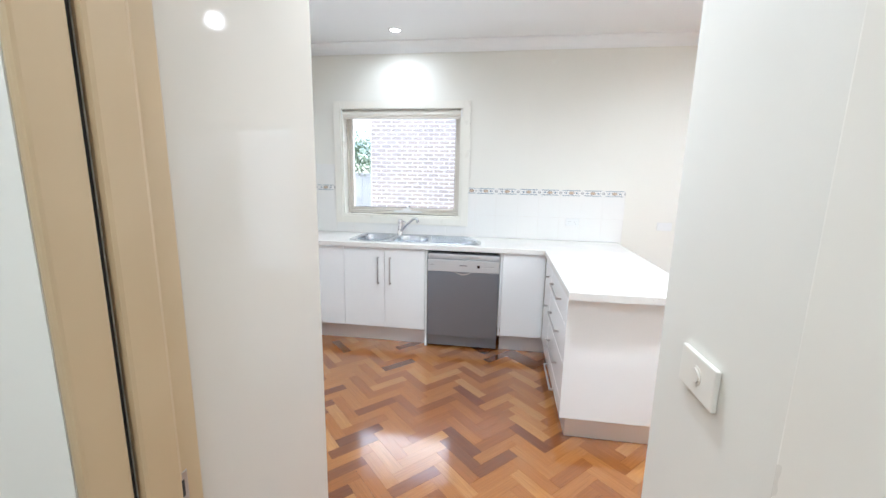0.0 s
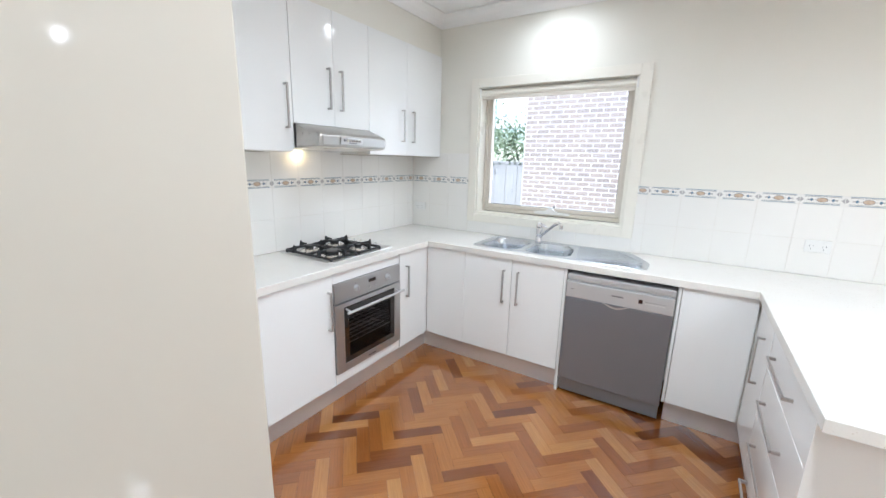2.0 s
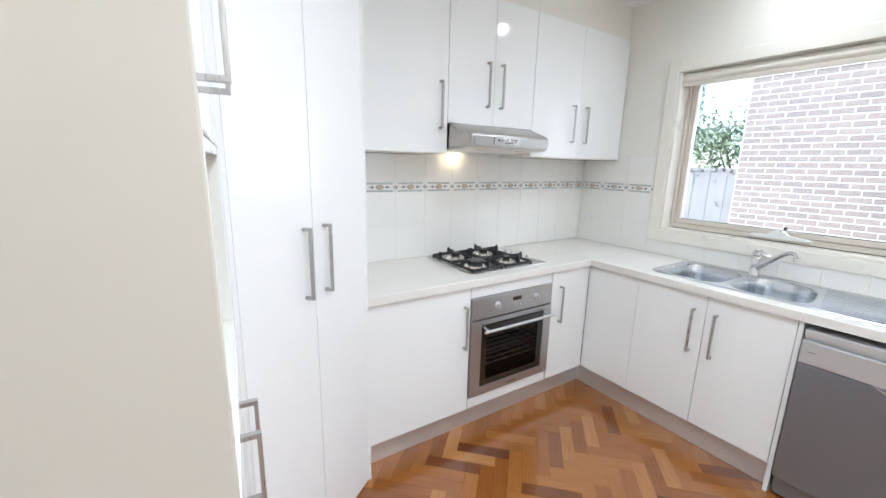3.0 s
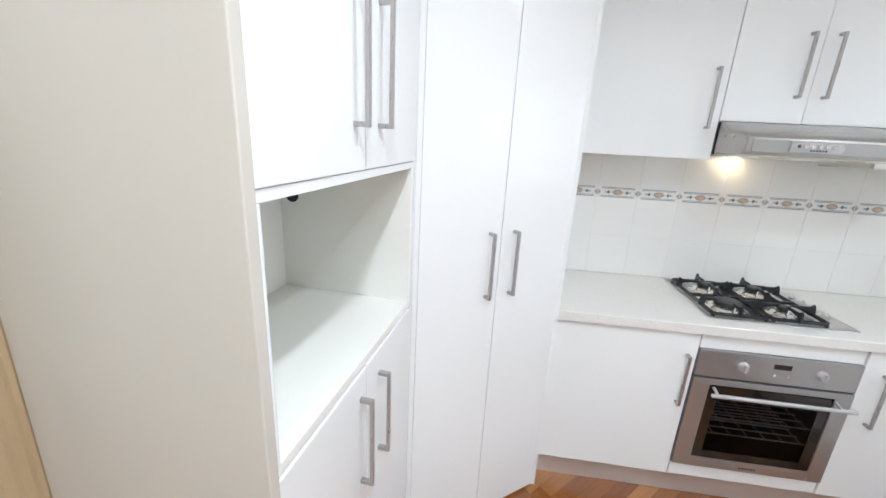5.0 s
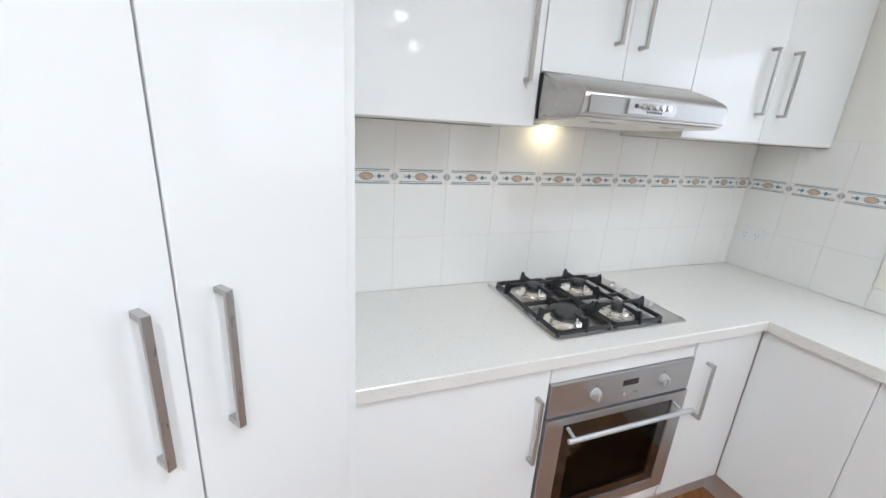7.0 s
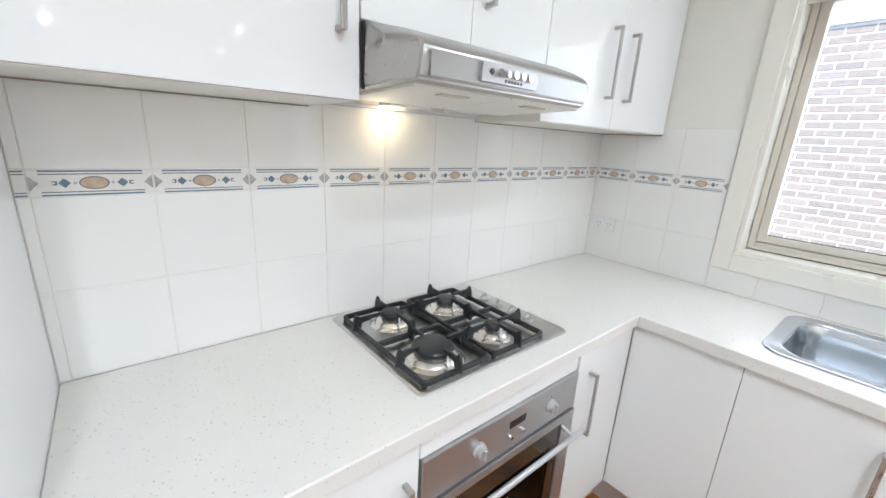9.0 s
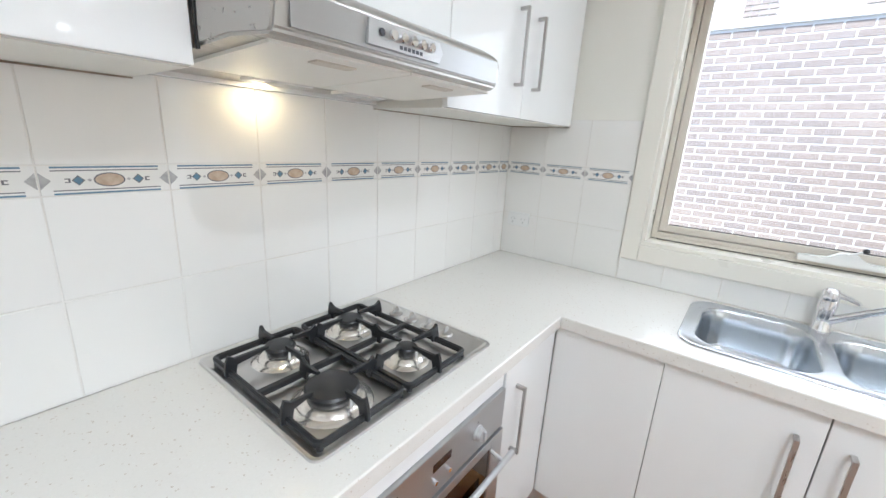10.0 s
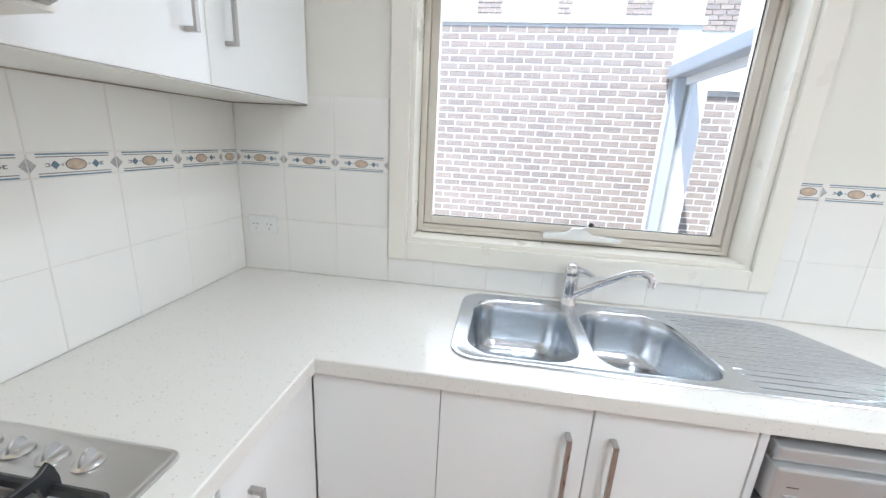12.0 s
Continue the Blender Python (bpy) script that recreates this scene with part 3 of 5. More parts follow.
o = (0.3, -1.82, BZ)
ob, d = unit("base_cabinet", "white gloss base cabinet with one tall door beside the oven", o, ((0.01, -2.108, BZ), (0.54, -1.524, 0.858)), [("door", (0.541, -2.106, BZ + 0.002), (FX, -1.526, BT))], group="base cabinets")
pull(d[0], at(o, (FX, -1.563, 0.64)), 0.235, (1, 0))
o = (0.3, -1.22, BZ)
ob, d = unit("oven_cabinet", "white oven housing panels above and below the built-in oven", o, None, [("top_rail", (0.53, -1.52, 0.79), (0.556, -0.912, BT)), ("bottom_panel", (0.53, -1.52, BZ), (0.556, -0.912, 0.21)), ("side_panel", (0.01, -1.523, BZ), (0.53, -1.5205, 0.858)), ("side_panel", (0.01, -0.9115, BZ), (0.53, -0.909, 0.858))], group="base cabinets")
o = (0.3, -0.73, BZ)
ob, d = unit("base_cabinet", "white gloss base cabinet with a narrow door in the corner", o, ((0.01, -0.906, BZ), (0.54, -0.57, 0.858)), [("door", (0.541, -0.906, BZ + 0.002), (FX, -0.562, BT))], group="base cabinets")
pull(d[0], at(o, (FX, -0.832, 0.64)), 0.235, (1, 0))
o = (0.73, -0.3, BZ)
ob, d = unit("base_cabinet", "white gloss blind corner cabinet with a plain front panel", o, ((0.545, -0.54, BZ), (0.893, -0.01, 0.858)), [("filler", (0.5615, FY, BZ + 0.002), (0.8955, FY + 0.019, BT))], group="base cabinets")
o = (1.26, -0.3, BZ)
ob, d = unit("sink_cabinet", "white gloss two-door cabinet under the steel sink", o, ((0.897, -0.54, BZ), (1.616, -0.01, 0.72)), [("door", (0.897, FY, BZ + 0.002), (1.2605, FY + 0.019, BT)), ("door", (1.2635, FY, BZ + 0.002), (1.616, FY + 0.019, BT))], group="base cabinets")
pull(d[0], at(o, (1.209, FY, 0.658)), 0.235, (0, -1))
pull(d[1], at(o, (1.314, FY, 0.658)), 0.235, (0, -1))
unit("end_panel", "white gloss end panel beside the dishwasher", (1.628, -0.3, 0), None, [("panel", (1.6185, -0.562, 0.0), (1.637, -0.01, 0.8585))], "cabinet panel")
unit("end_panel", "white gloss end panel beside the dishwasher", (2.256, -0.3, 0), None, [("panel", (2.2475, -0.562, 0.143), (2.264, -0.01, 0.8585))], "cabinet panel")
o = (2.43, -0.3, BZ)
ob, d = unit("base_cabinet", "white gloss corner cabinet beside the dishwasher", o, ((2.267, -0.54, BZ), (3.128, -0.01, 0.858)), [("door", (2.267, FY, BZ + 0.002), (2.606, FY + 0.019, BT))], group="base cabinets")
PX = 2.612
o = (2.87, -0.76, BZ)
ob, d = unit("base_cabinet", "white gloss peninsula cabinet with a narrow door", o, ((PX + 0.02, -0.95, BZ), (3.128, -0.545, 0.858)), [("door", (PX, -0.95, BZ + 0.002), (PX + 0.019, -0.568, BT))], group="base cabinets")
pull(d[0], at(o, (PX, -0.81, 0.628)), 0.235, (-1, 0))
o = (2.87, -1.3, BZ)
drawers = [("drawer_front", (PX, -1.655, z0), (PX + 0.019, -0.954, z1)) for z0, z1 in ((0.672, BT), (0.455, 0.669), (0.238, 0.452), (BZ + 0.002, 0.235))]
ob, d = unit("drawer_unit", "white gloss peninsula unit with four wide drawers", o, ((PX + 0.02, -1.655, BZ), (3.128, -0.953, 0.858)), drawers, group="base cabinets")
for q, z in zip(d, (0.757, 0.553, 0.35, 0.168)):
    pull(q, at(o, (PX, -1.245, z)), 0.35, (-1, 0), "h")
unit("end_panel", "white gloss end panel of the peninsula", (2.87, -1.668, 0.143), None, [("panel", (PX - 0.004, -1.674, 0.143), (3.148, -1.6565, 0.8585))], "cabinet panel")
unit("back_panel", "white gloss back panel of the peninsula", (3.14, -0.8, 0.143), None, [("panel", (3.13, -1.656, 0.143), (3.148, -0.003, 0.8585))], "cabinet panel")

kick = thing("kickboard", (1.0, -0.5, 0), "brushed aluminium kickboard strip under the cabinets", "kickboard")
for lo, hi in (((0.488, -2.1, 0.001), (0.504, -0.51, 0.141)), ((0.488, -0.5095, 0.001), (1.617, -0.4955, 0.141)), ((2.265, -0.5095, 0.001), (2.662, -0.4955, 0.141)), ((2.65, -1.605, 0.001), (2.664, -0.51, 0.141)), ((2.65, -1.62, 0.001), (3.13, -1.6055, 0.141)), ((3.115, -1.605, 0.001), (3.1295, -0.002, 0.141))):
    part("strip", local_box((1.0, -0.5, 0), lo, hi, 0.001), KICK, kick)


# ---- worktop ----
def edge_rounded(bm, offset=0.004):
    bmesh.ops.remove_doubles(bm, verts=bm.verts, dist=1e-5)
    return bm


worktop = thing("worktop", (1.6, -0.3, 0.86), "speckled off-white engineered stone worktop round three sides", "worktop")
O = (1.6, -0.3, 0.86)
HX0, HX1, HY0, HY1 = 0.06, 0.47, -1.46, -0.94
SX0, SX1, SY0, SY1 = 0.94, 1.62, -0.475, -0.075


def slab_with_holes(outline, holes, z0, z1, o):
    """A flat slab with openings through it and an eased front edge."""
    bm, e = bmesh.new(), 0.003
    def loop(points, z, d=0.0):
        pts = [Vector(p) for p in points]
        if d:
            n, out = len(pts), []
            for i, p in enumerate(pts):
                u, v = (p - pts[i - 1]).normalized(), (pts[(i + 1) % n] - p).normalized()
                k = Vector((-u.y, u.x)) + Vector((-v.y, v.x))
                out.append(p + k * d / (1 + u.dot(v)))
            pts = out
        return [bm.verts.new((p.x - o[0], p.y - o[1], z - o[2])) for p in pts]
    def sides(a, b):
        for i in range(len(a)):
            bm.faces.new((a[i], a[(i + 1) % len(a)], b[(i + 1) % len(a)], b[i]))
    def edges(a):
        return [bm.edges.get((a[i], a[(i + 1) % len(a)])) or bm.edges.new((a[i], a[(i + 1) % len(a)])) for i in range(len(a))]
    low, mid_, high = loop(outline, z0), loop(outline, z1 - e), loop(outline, z1, e)
    sides(low, mid_)
    sides(mid_, high)
    tops, bottoms = edges(high), edges(low)
    for h in holes:
        a, b = loop(h, z0), loop(h, z1)
        sides(a, b)
        tops += edges(b)
        bottoms += edges(a)
    bmesh.ops.triangle_fill(bm, edges=tops, use_beauty=True)
    bmesh.ops.triangle_fill(bm, edges=bottoms, use_beauty=True)
    bmesh.ops.recalc_face_normals(bm, faces=bm.faces)
    return bm


part("slab", slab_with_holes([(0.002, -2.108), (0.58, -2.108), (0.58, -0.583), (2.595, -0.583), (2.595, -1.766), (3.27, -1.766), (3.3, -0.002), (0.002, -0.002)],
                             [[(HX0, HY0), (HX1, HY0), (HX1, HY1), (HX0, HY1)], [(SX0, SY0), (SX1, SY0), (SX1, SY1), (SX0, SY1)]], 0.86, 0.9, O), STONE, worktop)


# ---- sink ----
def rounded(points, r, n=6):
    """An outline with its corners rounded; r one radius or one for each corner. Anticlockwise."""
    out, count = [], len(points)
    for i, p in enumerate(points):
        rr = r[i] if isinstance(r, (list, tuple)) else r
        p, q, s = Vector(p), Vector(points[i - 1]), Vector(points[(i + 1) % count])
        u, v = (q - p).normalized(), (s - p).normalized()
        half = u.angle(v) / 2
        d = rr / math.tan(half)
        c = p + (u + v).normalized() * (rr / math.sin(half))
        a, b = p + u * d - c, p + v * d - c
        turn = a.angle(b)
        for k in range(n + 1):
            f = k / n
            out.append(c + (a * math.sin((1 - f) * turn) + b * math.sin(f * turn)) / math.sin(turn))
    return out


def inset(outline, d):
    n, out = len(outline), []
    for i, p in enumerate(outline):
        e = (outline[(i + 1) % n] - outline[i - 1]).normalized()
        out.append(p + Vector((-e.y, e.x)) * d)
    return out


def ring(bm, outline, z):
    return [bm.verts.new((p.x, p.y, z)) for p in outline]


def bridge(bm, a, b):
    for i in range(len(a)):
        j = (i + 1) % len(a)
        bm.faces.new((a[i], a[j], b[j], b[i]))


sink = thing("kitchen_sink", (1.48, -0.27, 0.9), "stainless steel double-bowl sink with a ribbed drainer let into the worktop", "sink")
so = Vector((1.48, -0.27))
outer = [p - so for p in rounded([(0.9, -0.5), (2.075, -0.5), (2.075, -0.3), (1.93, -0.04), (0.9, -0.04)], [0.07, 0.05, 0.15, 0.12, 0.08], 7)]
bowl_a = [p - so for p in rounded([(0.94, -0.47), (1.25, -0.47), (1.25, -0.085), (0.94, -0.085)], [0.09, 0.09, 0.09, 0.09], 8)]
bowl_b = [p - so for p in rounded([(1.285, -0.47), (1.622, -0.47), (1.565, -0.085), (1.285, -0.085)], [0.09, 0.085, 0.13, 0.09], 8)]
bm = bmesh.new()
r0, r1, r2, r3 = ring(bm, outer, 0.0008), ring(bm, inset(outer, 0.003), 0.005), ring(bm, inset(outer, 0.012), 0.006), ring(bm, inset(outer, 0.018), 0.003)
for p, q in ((r0, r1), (r1, r2), (r2, r3)):
    bridge(bm, p, q)
rims = [ring(bm, bowl, 0.003) for bowl in (bowl_a, bowl_b)]
loops = []
for verts in (r3, *rims):
    for i in range(len(verts)):
        loops.append(bm.edges.get((verts[i], verts[(i + 1) % len(verts)])) or bm.edges.new((verts[i], verts[(i + 1) % len(verts)])))
bmesh.ops.triangle_fill(bm, edges=loops, use_beauty=True)
bmesh.ops.recalc_face_normals(bm, faces=bm.faces)
part("sink_deck", bm, SINKSTEEL, sink, smooth=True)
for bowl in (bowl_a, bowl_b):
    bm = bmesh.new()
    last = ring(bm, bowl, 0.003)
    for d, z in ((0.004, 0.0), (0.007, -0.006), (0.012, -0.06), (0.02, -0.125), (0.032, -0.15), (0.05, -0.162), (0.075, -0.167)):
        now = ring(bm, inset(bowl, d), z)
        bridge(bm, last, now)
        last = now
    bm.faces.new(last)
    bmesh.ops.recalc_face_normals(bm, faces=bm.faces)
    bmesh.ops.reverse_faces(bm, faces=bm.faces)
    part("bowl", bm, SINKSTEEL, sink, smooth=True)
bm = bmesh.new()
for k in range(15):
    y = -0.465 + k * 0.0275
    x0 = 1.645 - (y + 0.47) / 0.385 * 0.07
    x1 = 2.045 - max(0, (y + 0.31)) * 0.62
    box(bm, (x0 + 0.01 - so.x, y - 0.002 - so.y, 0.0031), (x1 - 0.01 - so.x, y + 0.002 - so.y, 0.0046), 0.0007)
part("drainer_ribs", bm, SINKSTEEL, sink, smooth=True)
for cx in (1.095, 1.41):
    part("drain", lathe(bmesh.new(), [(0.006, -0.1655), (0.03, -0.165), (0.034, -0.163), (0.042, -0.162), (0.045, -0.1668)][::-1], (cx - so.x, -0.27 - so.y, 0), 28), CHROME, sink, smooth=True)
    part("drain_hole", lathe(bmesh.new(), [(0.027, -0.1648), (0.026, -0.1642)], (cx - so.x, -0.27 - so.y, 0), 20), PRINT, sink)

tap = thing("kitchen_tap", (1.268, -0.055, 0.903), "chrome single-lever mixer tap behind the sink bowls", "tap")
part("body", lathe(bmesh.new(), [(0.029, 0.0), (0.029, 0.006), (0.025, 0.012), (0.0235, 0.05), (0.025, 0.1), (0.0235, 0.108)], (0, 0, 0), 28), CHROME, tap, smooth=True)
part("cap", lathe(bmesh.new(), [(0.024, 0.109), (0.025, 0.118), (0.024, 0.135), (0.016, 0.146), (0.004, 0.149)], (0, 0, 0), 28), CHROME, tap, smooth=True)
bm = prism(bmesh.new(), [(-0.012, 0.128), (0.02, 0.142), (0.05, 0.134), (0.075, 0.122), (0.077, 0.115), (0.045, 0.121), (0.01, 0.122)], "y", -0.011, 0.011)
bmesh.ops.bevel(bm, geom=bm.edges[:], offset=0.003, segments=2, affect="EDGES")
bmesh.ops.rotate(bm, verts=bm.verts, matrix=Matrix.Rotation(radians(-25), 3, "Z"))
part("lever", bm, CHROME, tap, smooth=True)


def tube(points, radii, sides=18):
    """A round tube along a run of points, its ends closed."""
    bm, rings = bmesh.new(), []
    pts = [Vector(p) for p in points]
    for i, p in enumerate(pts):
        d = (pts[min(i + 1, len(pts) - 1)] - pts[max(i - 1, 0)]).normalized()
        s = d.cross(Vector((0, 1, 0.001))).normalized()
        t = d.cross(s)
        rings.append([bm.verts.new(p + (s * math.cos(2 * math.pi * k / sides) + t * math.sin(2 * math.pi * k / sides)) * radii[i]) for k in range(sides)])
    for a, b in zip(rings, rings[1:]):
        bridge(bm, a, b)
    bm.faces.new(rings[0])
    bm.faces.new(rings[-1])
    bmesh.ops.recalc_face_normals(bm, faces=bm.faces)
    return bm


part("spout", tube([(0.012, -0.008, 0.04), (0.05, -0.035, 0.075), (0.1, -0.07, 0.12), (0.14, -0.098, 0.153), (0.165, -0.115, 0.168), (0.185, -0.129, 0.172), (0.2, -0.14, 0.167), (0.206, -0.144, 0.153)], [0.014, 0.0125, 0.0115, 0.011, 0.011, 0.011, 0.0115, 0.012]), CHROME, tap, smooth=True)
part("aerator", lathe(bmesh.new(), [(0.0135, 0.137), (0.0135, 0.155)], (0.206, -0.144, 0), 20), CHROME, tap, smooth=True)

# ---- cooktop ----
hob = thing("gas_cooktop", (0.265, -1.198, 0.9), "stainless steel four-burner gas cooktop with black pan supports", "cooktop")
ho = Vector((0.265, -1.198))
plate = [p - ho for p in rounded([(0.022, -1.487), (0.507, -1.487), (0.507, -0.908), (0.022, -0.908)], 0.022, 6)]
bm = bmesh.new()
p0, p1, p2, p3, p4 = ring(bm, plate, 0.0005), ring(bm, inset(plate, 0.002), 0.005), ring(bm, inset(plate, 0.008), 0.0065), ring(bm, inset(plate, 0.014), 0.004), ring(bm, inset(plate, 0.018), 0.004)
for p, q in ((p0, p1), (p1, p2), (p2, p3), (p3, p4)):
    bridge(bm, p, q)
hub = bm.verts.new((0, 0, 0.004))
for i in range(len(p4)):
    bm.faces.new((p4[i], p4[(i + 1) % len(p4)], hub))
bmesh.ops.recalc_face_normals(bm, faces=bm.faces)
part("top_plate", bm, HOBSTEEL, hob, smooth=True)


def burner(x, y, r):
    c = (x - ho.x, y - ho.y, 0.004)
    part("burner_dish", lathe(bmesh.new(), [(r + 0.032, 0.0), (r + 0.028, 0.003), (r + 0.018, 0.006), (r + 0.012, 0.014), (r + 0.006, 0.016), (r - 0.004, 0.02)], c, 40), CUP, hob, smooth=True)
    part("burner_head", lathe(bmesh.new(), [(r - 0.006, 0.018), (r - 0.003, 0.026), (r - 0.004, 0.03)], c, 40), BLACK, hob, smooth=True)
    part("burner_cap", lathe(bmesh.new(), [(r, 0.0305), (r + 0.001, 0.034), (r - 0.003, 0.039), (r - 0.012, 0.041)], c, 40), BLACK, hob, "black enamel burner cap", smooth=True)
    part("igniter", rod(bmesh.new(), (c[0] + r + 0.006, c[1], 0.018), (c[0] + r + 0.006, c[1], 0.036), 0.003, sides=8), PLASTIC, hob)


BURNERS = ((0.158, -1.345, 0.036), (0.16, -1.13, 0.036), (0.385, -1.36, 0.056), (0.388, -1.135, 0.027))
for b in BURNERS:
    burner(*b)


def grate(y0, y1, burners):
    """One cast pan support: a frame of rounded bars, a cross bar, and four prongs over each burner."""
    x0, x1, t, z0, z1 = 0.065, 0.495, 0.0065, 0.012, 0.026
    bm = bmesh.new()
    outline = rounded([(x0, y0), (x1, y0), (x1, y1), (x0, y1)], 0.022, 5)
    outs, ins = [p - ho for p in outline], [p - ho for p in inset(outline, 2 * t)]
    a, b, c, d = ring(bm, inset(outs, 0.002), z0), ring(bm, inset(outs, 0.001), z1 - 0.002), ring(bm, inset(ins, -0.001), z1 - 0.002), ring(bm, ins, z0)
    e = ring(bm, inset(outs, t), z1 + 0.001)
    bridge(bm, a, b), bridge(bm, b, e), bridge(bm, e, c), bridge(bm, c, d), bridge(bm, d, a)
    xm = 0.275
    box(bm, (xm - t - ho.x, y0 + t - ho.y, z0), (xm + t - ho.x, y1 - t - ho.y, z1), 0.002)
    for fx, fy in ((x0 + 0.012, y0 + 0.012), (x1 - 0.012, y0 + 0.012), (x0 + 0.012, y1 - 0.012), (x1 - 0.012, y1 - 0.012)):
        rod(bm, (fx - ho.x, fy - ho.y, 0.004), (fx - ho.x, fy - ho.y, z0 + 0.003), 0.007, sides=10)
    bmesh.ops.recalc_face_normals(bm, faces=bm.faces)
    part("pan_support", bm, BLACK, hob, "matt black cast pan support", smooth=True)
    for bx, by, r in burners:
        ends = ((bx, y0 + t, 0, 1), (bx, y1 - t, 0, -1), (x0 + t if bx < xm else xm + t, by, 1, 0), (xm - t if bx < xm else x1 - t, by, -1, 0))
        for ex, ey, ux, uy in ends:
            reach = max(abs(ex - bx), abs(ey - by)) - r * 0.85
            prof = [(-0.012, 0.012), (0.012, 0.012), (0.016, 0.034), (reach, 0.044), (reach + 0.002, 0.051), (0.012, 0.052), (-0.003, 0.062), (-0.008, 0.05), (-0.012, 0.03)]
            pm = prism(bmesh.new(), prof, "y", -0.0042, 0.0042)
            bmesh.ops.bevel(pm, geom=pm.edges[:], offset=0.001, segments=1, affect="EDGES")
            bmesh.ops.transform(pm, matrix=Matrix.Translation((ex - ho.x, ey - ho.y, 0)) @ Matrix.Rotation(math.atan2(uy, ux), 4, "Z"), verts=pm.verts)
            part("prong", pm, BLACK, hob)


grate(-1.472, -1.243, (BURNERS[0], BURNERS[2]))
grate(-1.239, -1.015, (BURNERS[1], BURNERS[3]))
for x in (0.178, 0.245, 0.312, 0.379):
    c = (x - ho.x, -0.962 - ho.y, 0.0045)
    part("knob", lathe(bmesh.new(), [(0.022, 0.0), (0.022, 0.003), (0.018, 0.006), (0.015, 0.008)], c, 28), HOBSTEEL, hob, smooth=True)
    wing = prism(bmesh.new(), [(-0.018, 0.004), (0.018, 0.004), (0.012, 0.02), (0.004, 0.026), (-0.004, 0.026), (-0.014, 0.016)], "y", -0.003, 0.003)
    bmesh.ops.bevel(wing, geom=wing.edges[:], offset=0.0012, segments=2, affect="EDGES")
    bmesh.ops.transform(wing, matrix=Matrix.Translation(c) @ Matrix.Rotation(radians(100), 4, "Z"), verts=wing.verts)
    part("knob_grip", wing, HOBSTEEL, hob, smooth=True)

# ---- oven ----
OV = (0.3, -1.215, 0.2)
oven = thing("oven", OV, "stainless steel built-in electric oven with a dark glass door", "oven")
OY0, OY1 = -1.519, -0.9125


def ovp(lo, hi, bevel=0.002):
    return local_box(OV, lo, hi, bevel)


part("control_panel", ovp((0.5305, OY0, 0.665), (0.566, OY1, 0.788), 0.003), STEEL, oven)
bm = bmesh.new()
for lo, hi in (((0.545, OY0, 0.214), (0.57, OY0 + 0.068, 0.658)), ((0.545, OY1 - 0.062, 0.214), (0.57, OY1, 0.658)), ((0.545, OY0 + 0.068, 0.214), (0.57, OY1 - 0.062, 0.262)), ((0.545, OY0 + 0.068, 0.63), (0.57, OY1 - 0.062, 0.658))):
    box(bm, at(OV, lo), at(OV, hi), 0.0015)
part("door_frame", bm, STEEL, oven)
part("door_glass", ovp((0.556, OY0 + 0.068, 0.262), (0.563, OY1 - 0.062, 0.63), 0.0), SMOKE, oven, "dark smoked glass")
part("glass_border", boxes(*[(at(OV, lo), at(OV, hi)) for lo, hi in (((0.5635, OY0 + 0.069, 0.56), (0.5655, OY1 - 0.063, 0.629)), ((0.5635, OY0 + 0.069, 0.263), (0.5655, OY0 + 0.11, 0.56)), ((0.5635, OY1 - 0.105, 0.263), (0.5655, OY1 - 0.063, 0.56)), ((0.5635, OY0 + 0.11, 0.263), (0.5655, OY1 - 0.105, 0.3)))]), DARKGLASS, oven)
bm = bmesh.new()
for lo, hi in (((0.1, OY0 + 0.07, 0.25), (0.11, OY1 - 0.065, 0.64)), ((0.11, OY0 + 0.06, 0.25), (0.545, OY0 + 0.069, 0.64)), ((0.11, OY1 - 0.063, 0.25), (0.545, OY1 - 0.054, 0.64)), ((0.1, OY0 + 0.06, 0.24), (0.545, OY1 - 0.054, 0.25)), ((0.1, OY0 + 0.06, 0.64), (0.545, OY1 - 0.054, 0.65))):
    box(bm, at(OV, lo), at(OV, hi))
part("cavity", bm, OVENIN, oven)
for z in (0.36, 0.44):
    bm = bmesh.new()
    for k in range(9):
        x = 0.14 + k * 0.0475
        rod(bm, at(OV, (x, OY0 + 0.075, z)), at(OV, (x, OY1 - 0.068, z)), 0.0034, sides=6)
    for k in range(7):
        y = OY0 + 0.09 + k * 0.0717
        rod(bm, at(OV, (0.14, y, z + 0.003)), at(OV, (0.52, y, z + 0.003)), 0.0016, sides=5)
    part("wire_shelf", bm, WIRE, oven)
part("handle", rod(bmesh.new(), at(OV, (0.612, OY0 + 0.06, 0.606)), at(OV, (0.612, OY1 - 0.01, 0.606)), 0.0085, sides=20, bevel=0.001), SILVER, oven, "round metal bar handle", smooth=True)
for y in (OY0 + 0.085, OY1 - 0.06):
    part("handle_bracket", rod(bmesh.new(), at(OV, (0.57, y, 0.618)), at(OV, (0.612, y, 0.607)), 0.006, sides=12), SILVER, oven)
for y in (-1.345, -1.052):
    part("knob", tube([at(OV, (0.5665, y, 0.728)), at(OV, (0.571, y, 0.728)), at(OV, (0.573, y, 0.728)), at(OV, (0.585, y, 0.728))], [0.021, 0.021, 0.018, 0.016], 26), SILVER, oven, smooth=True)
    part("knob_grip", ovp((0.5845, y - 0.0035, 0.713), (0.593, y + 0.0035, 0.743), 0.002), SILVER, oven)
    part("dial_mark", ovp((0.5662, y - 0.001, 0.755), (0.5666, y + 0.001, 0.762), 0), PRINT, oven)
part("display", ovp((0.566, -1.232, 0.733), (0.5672, -1.165, 0.755), 0.0004), DISPLAY, oven)
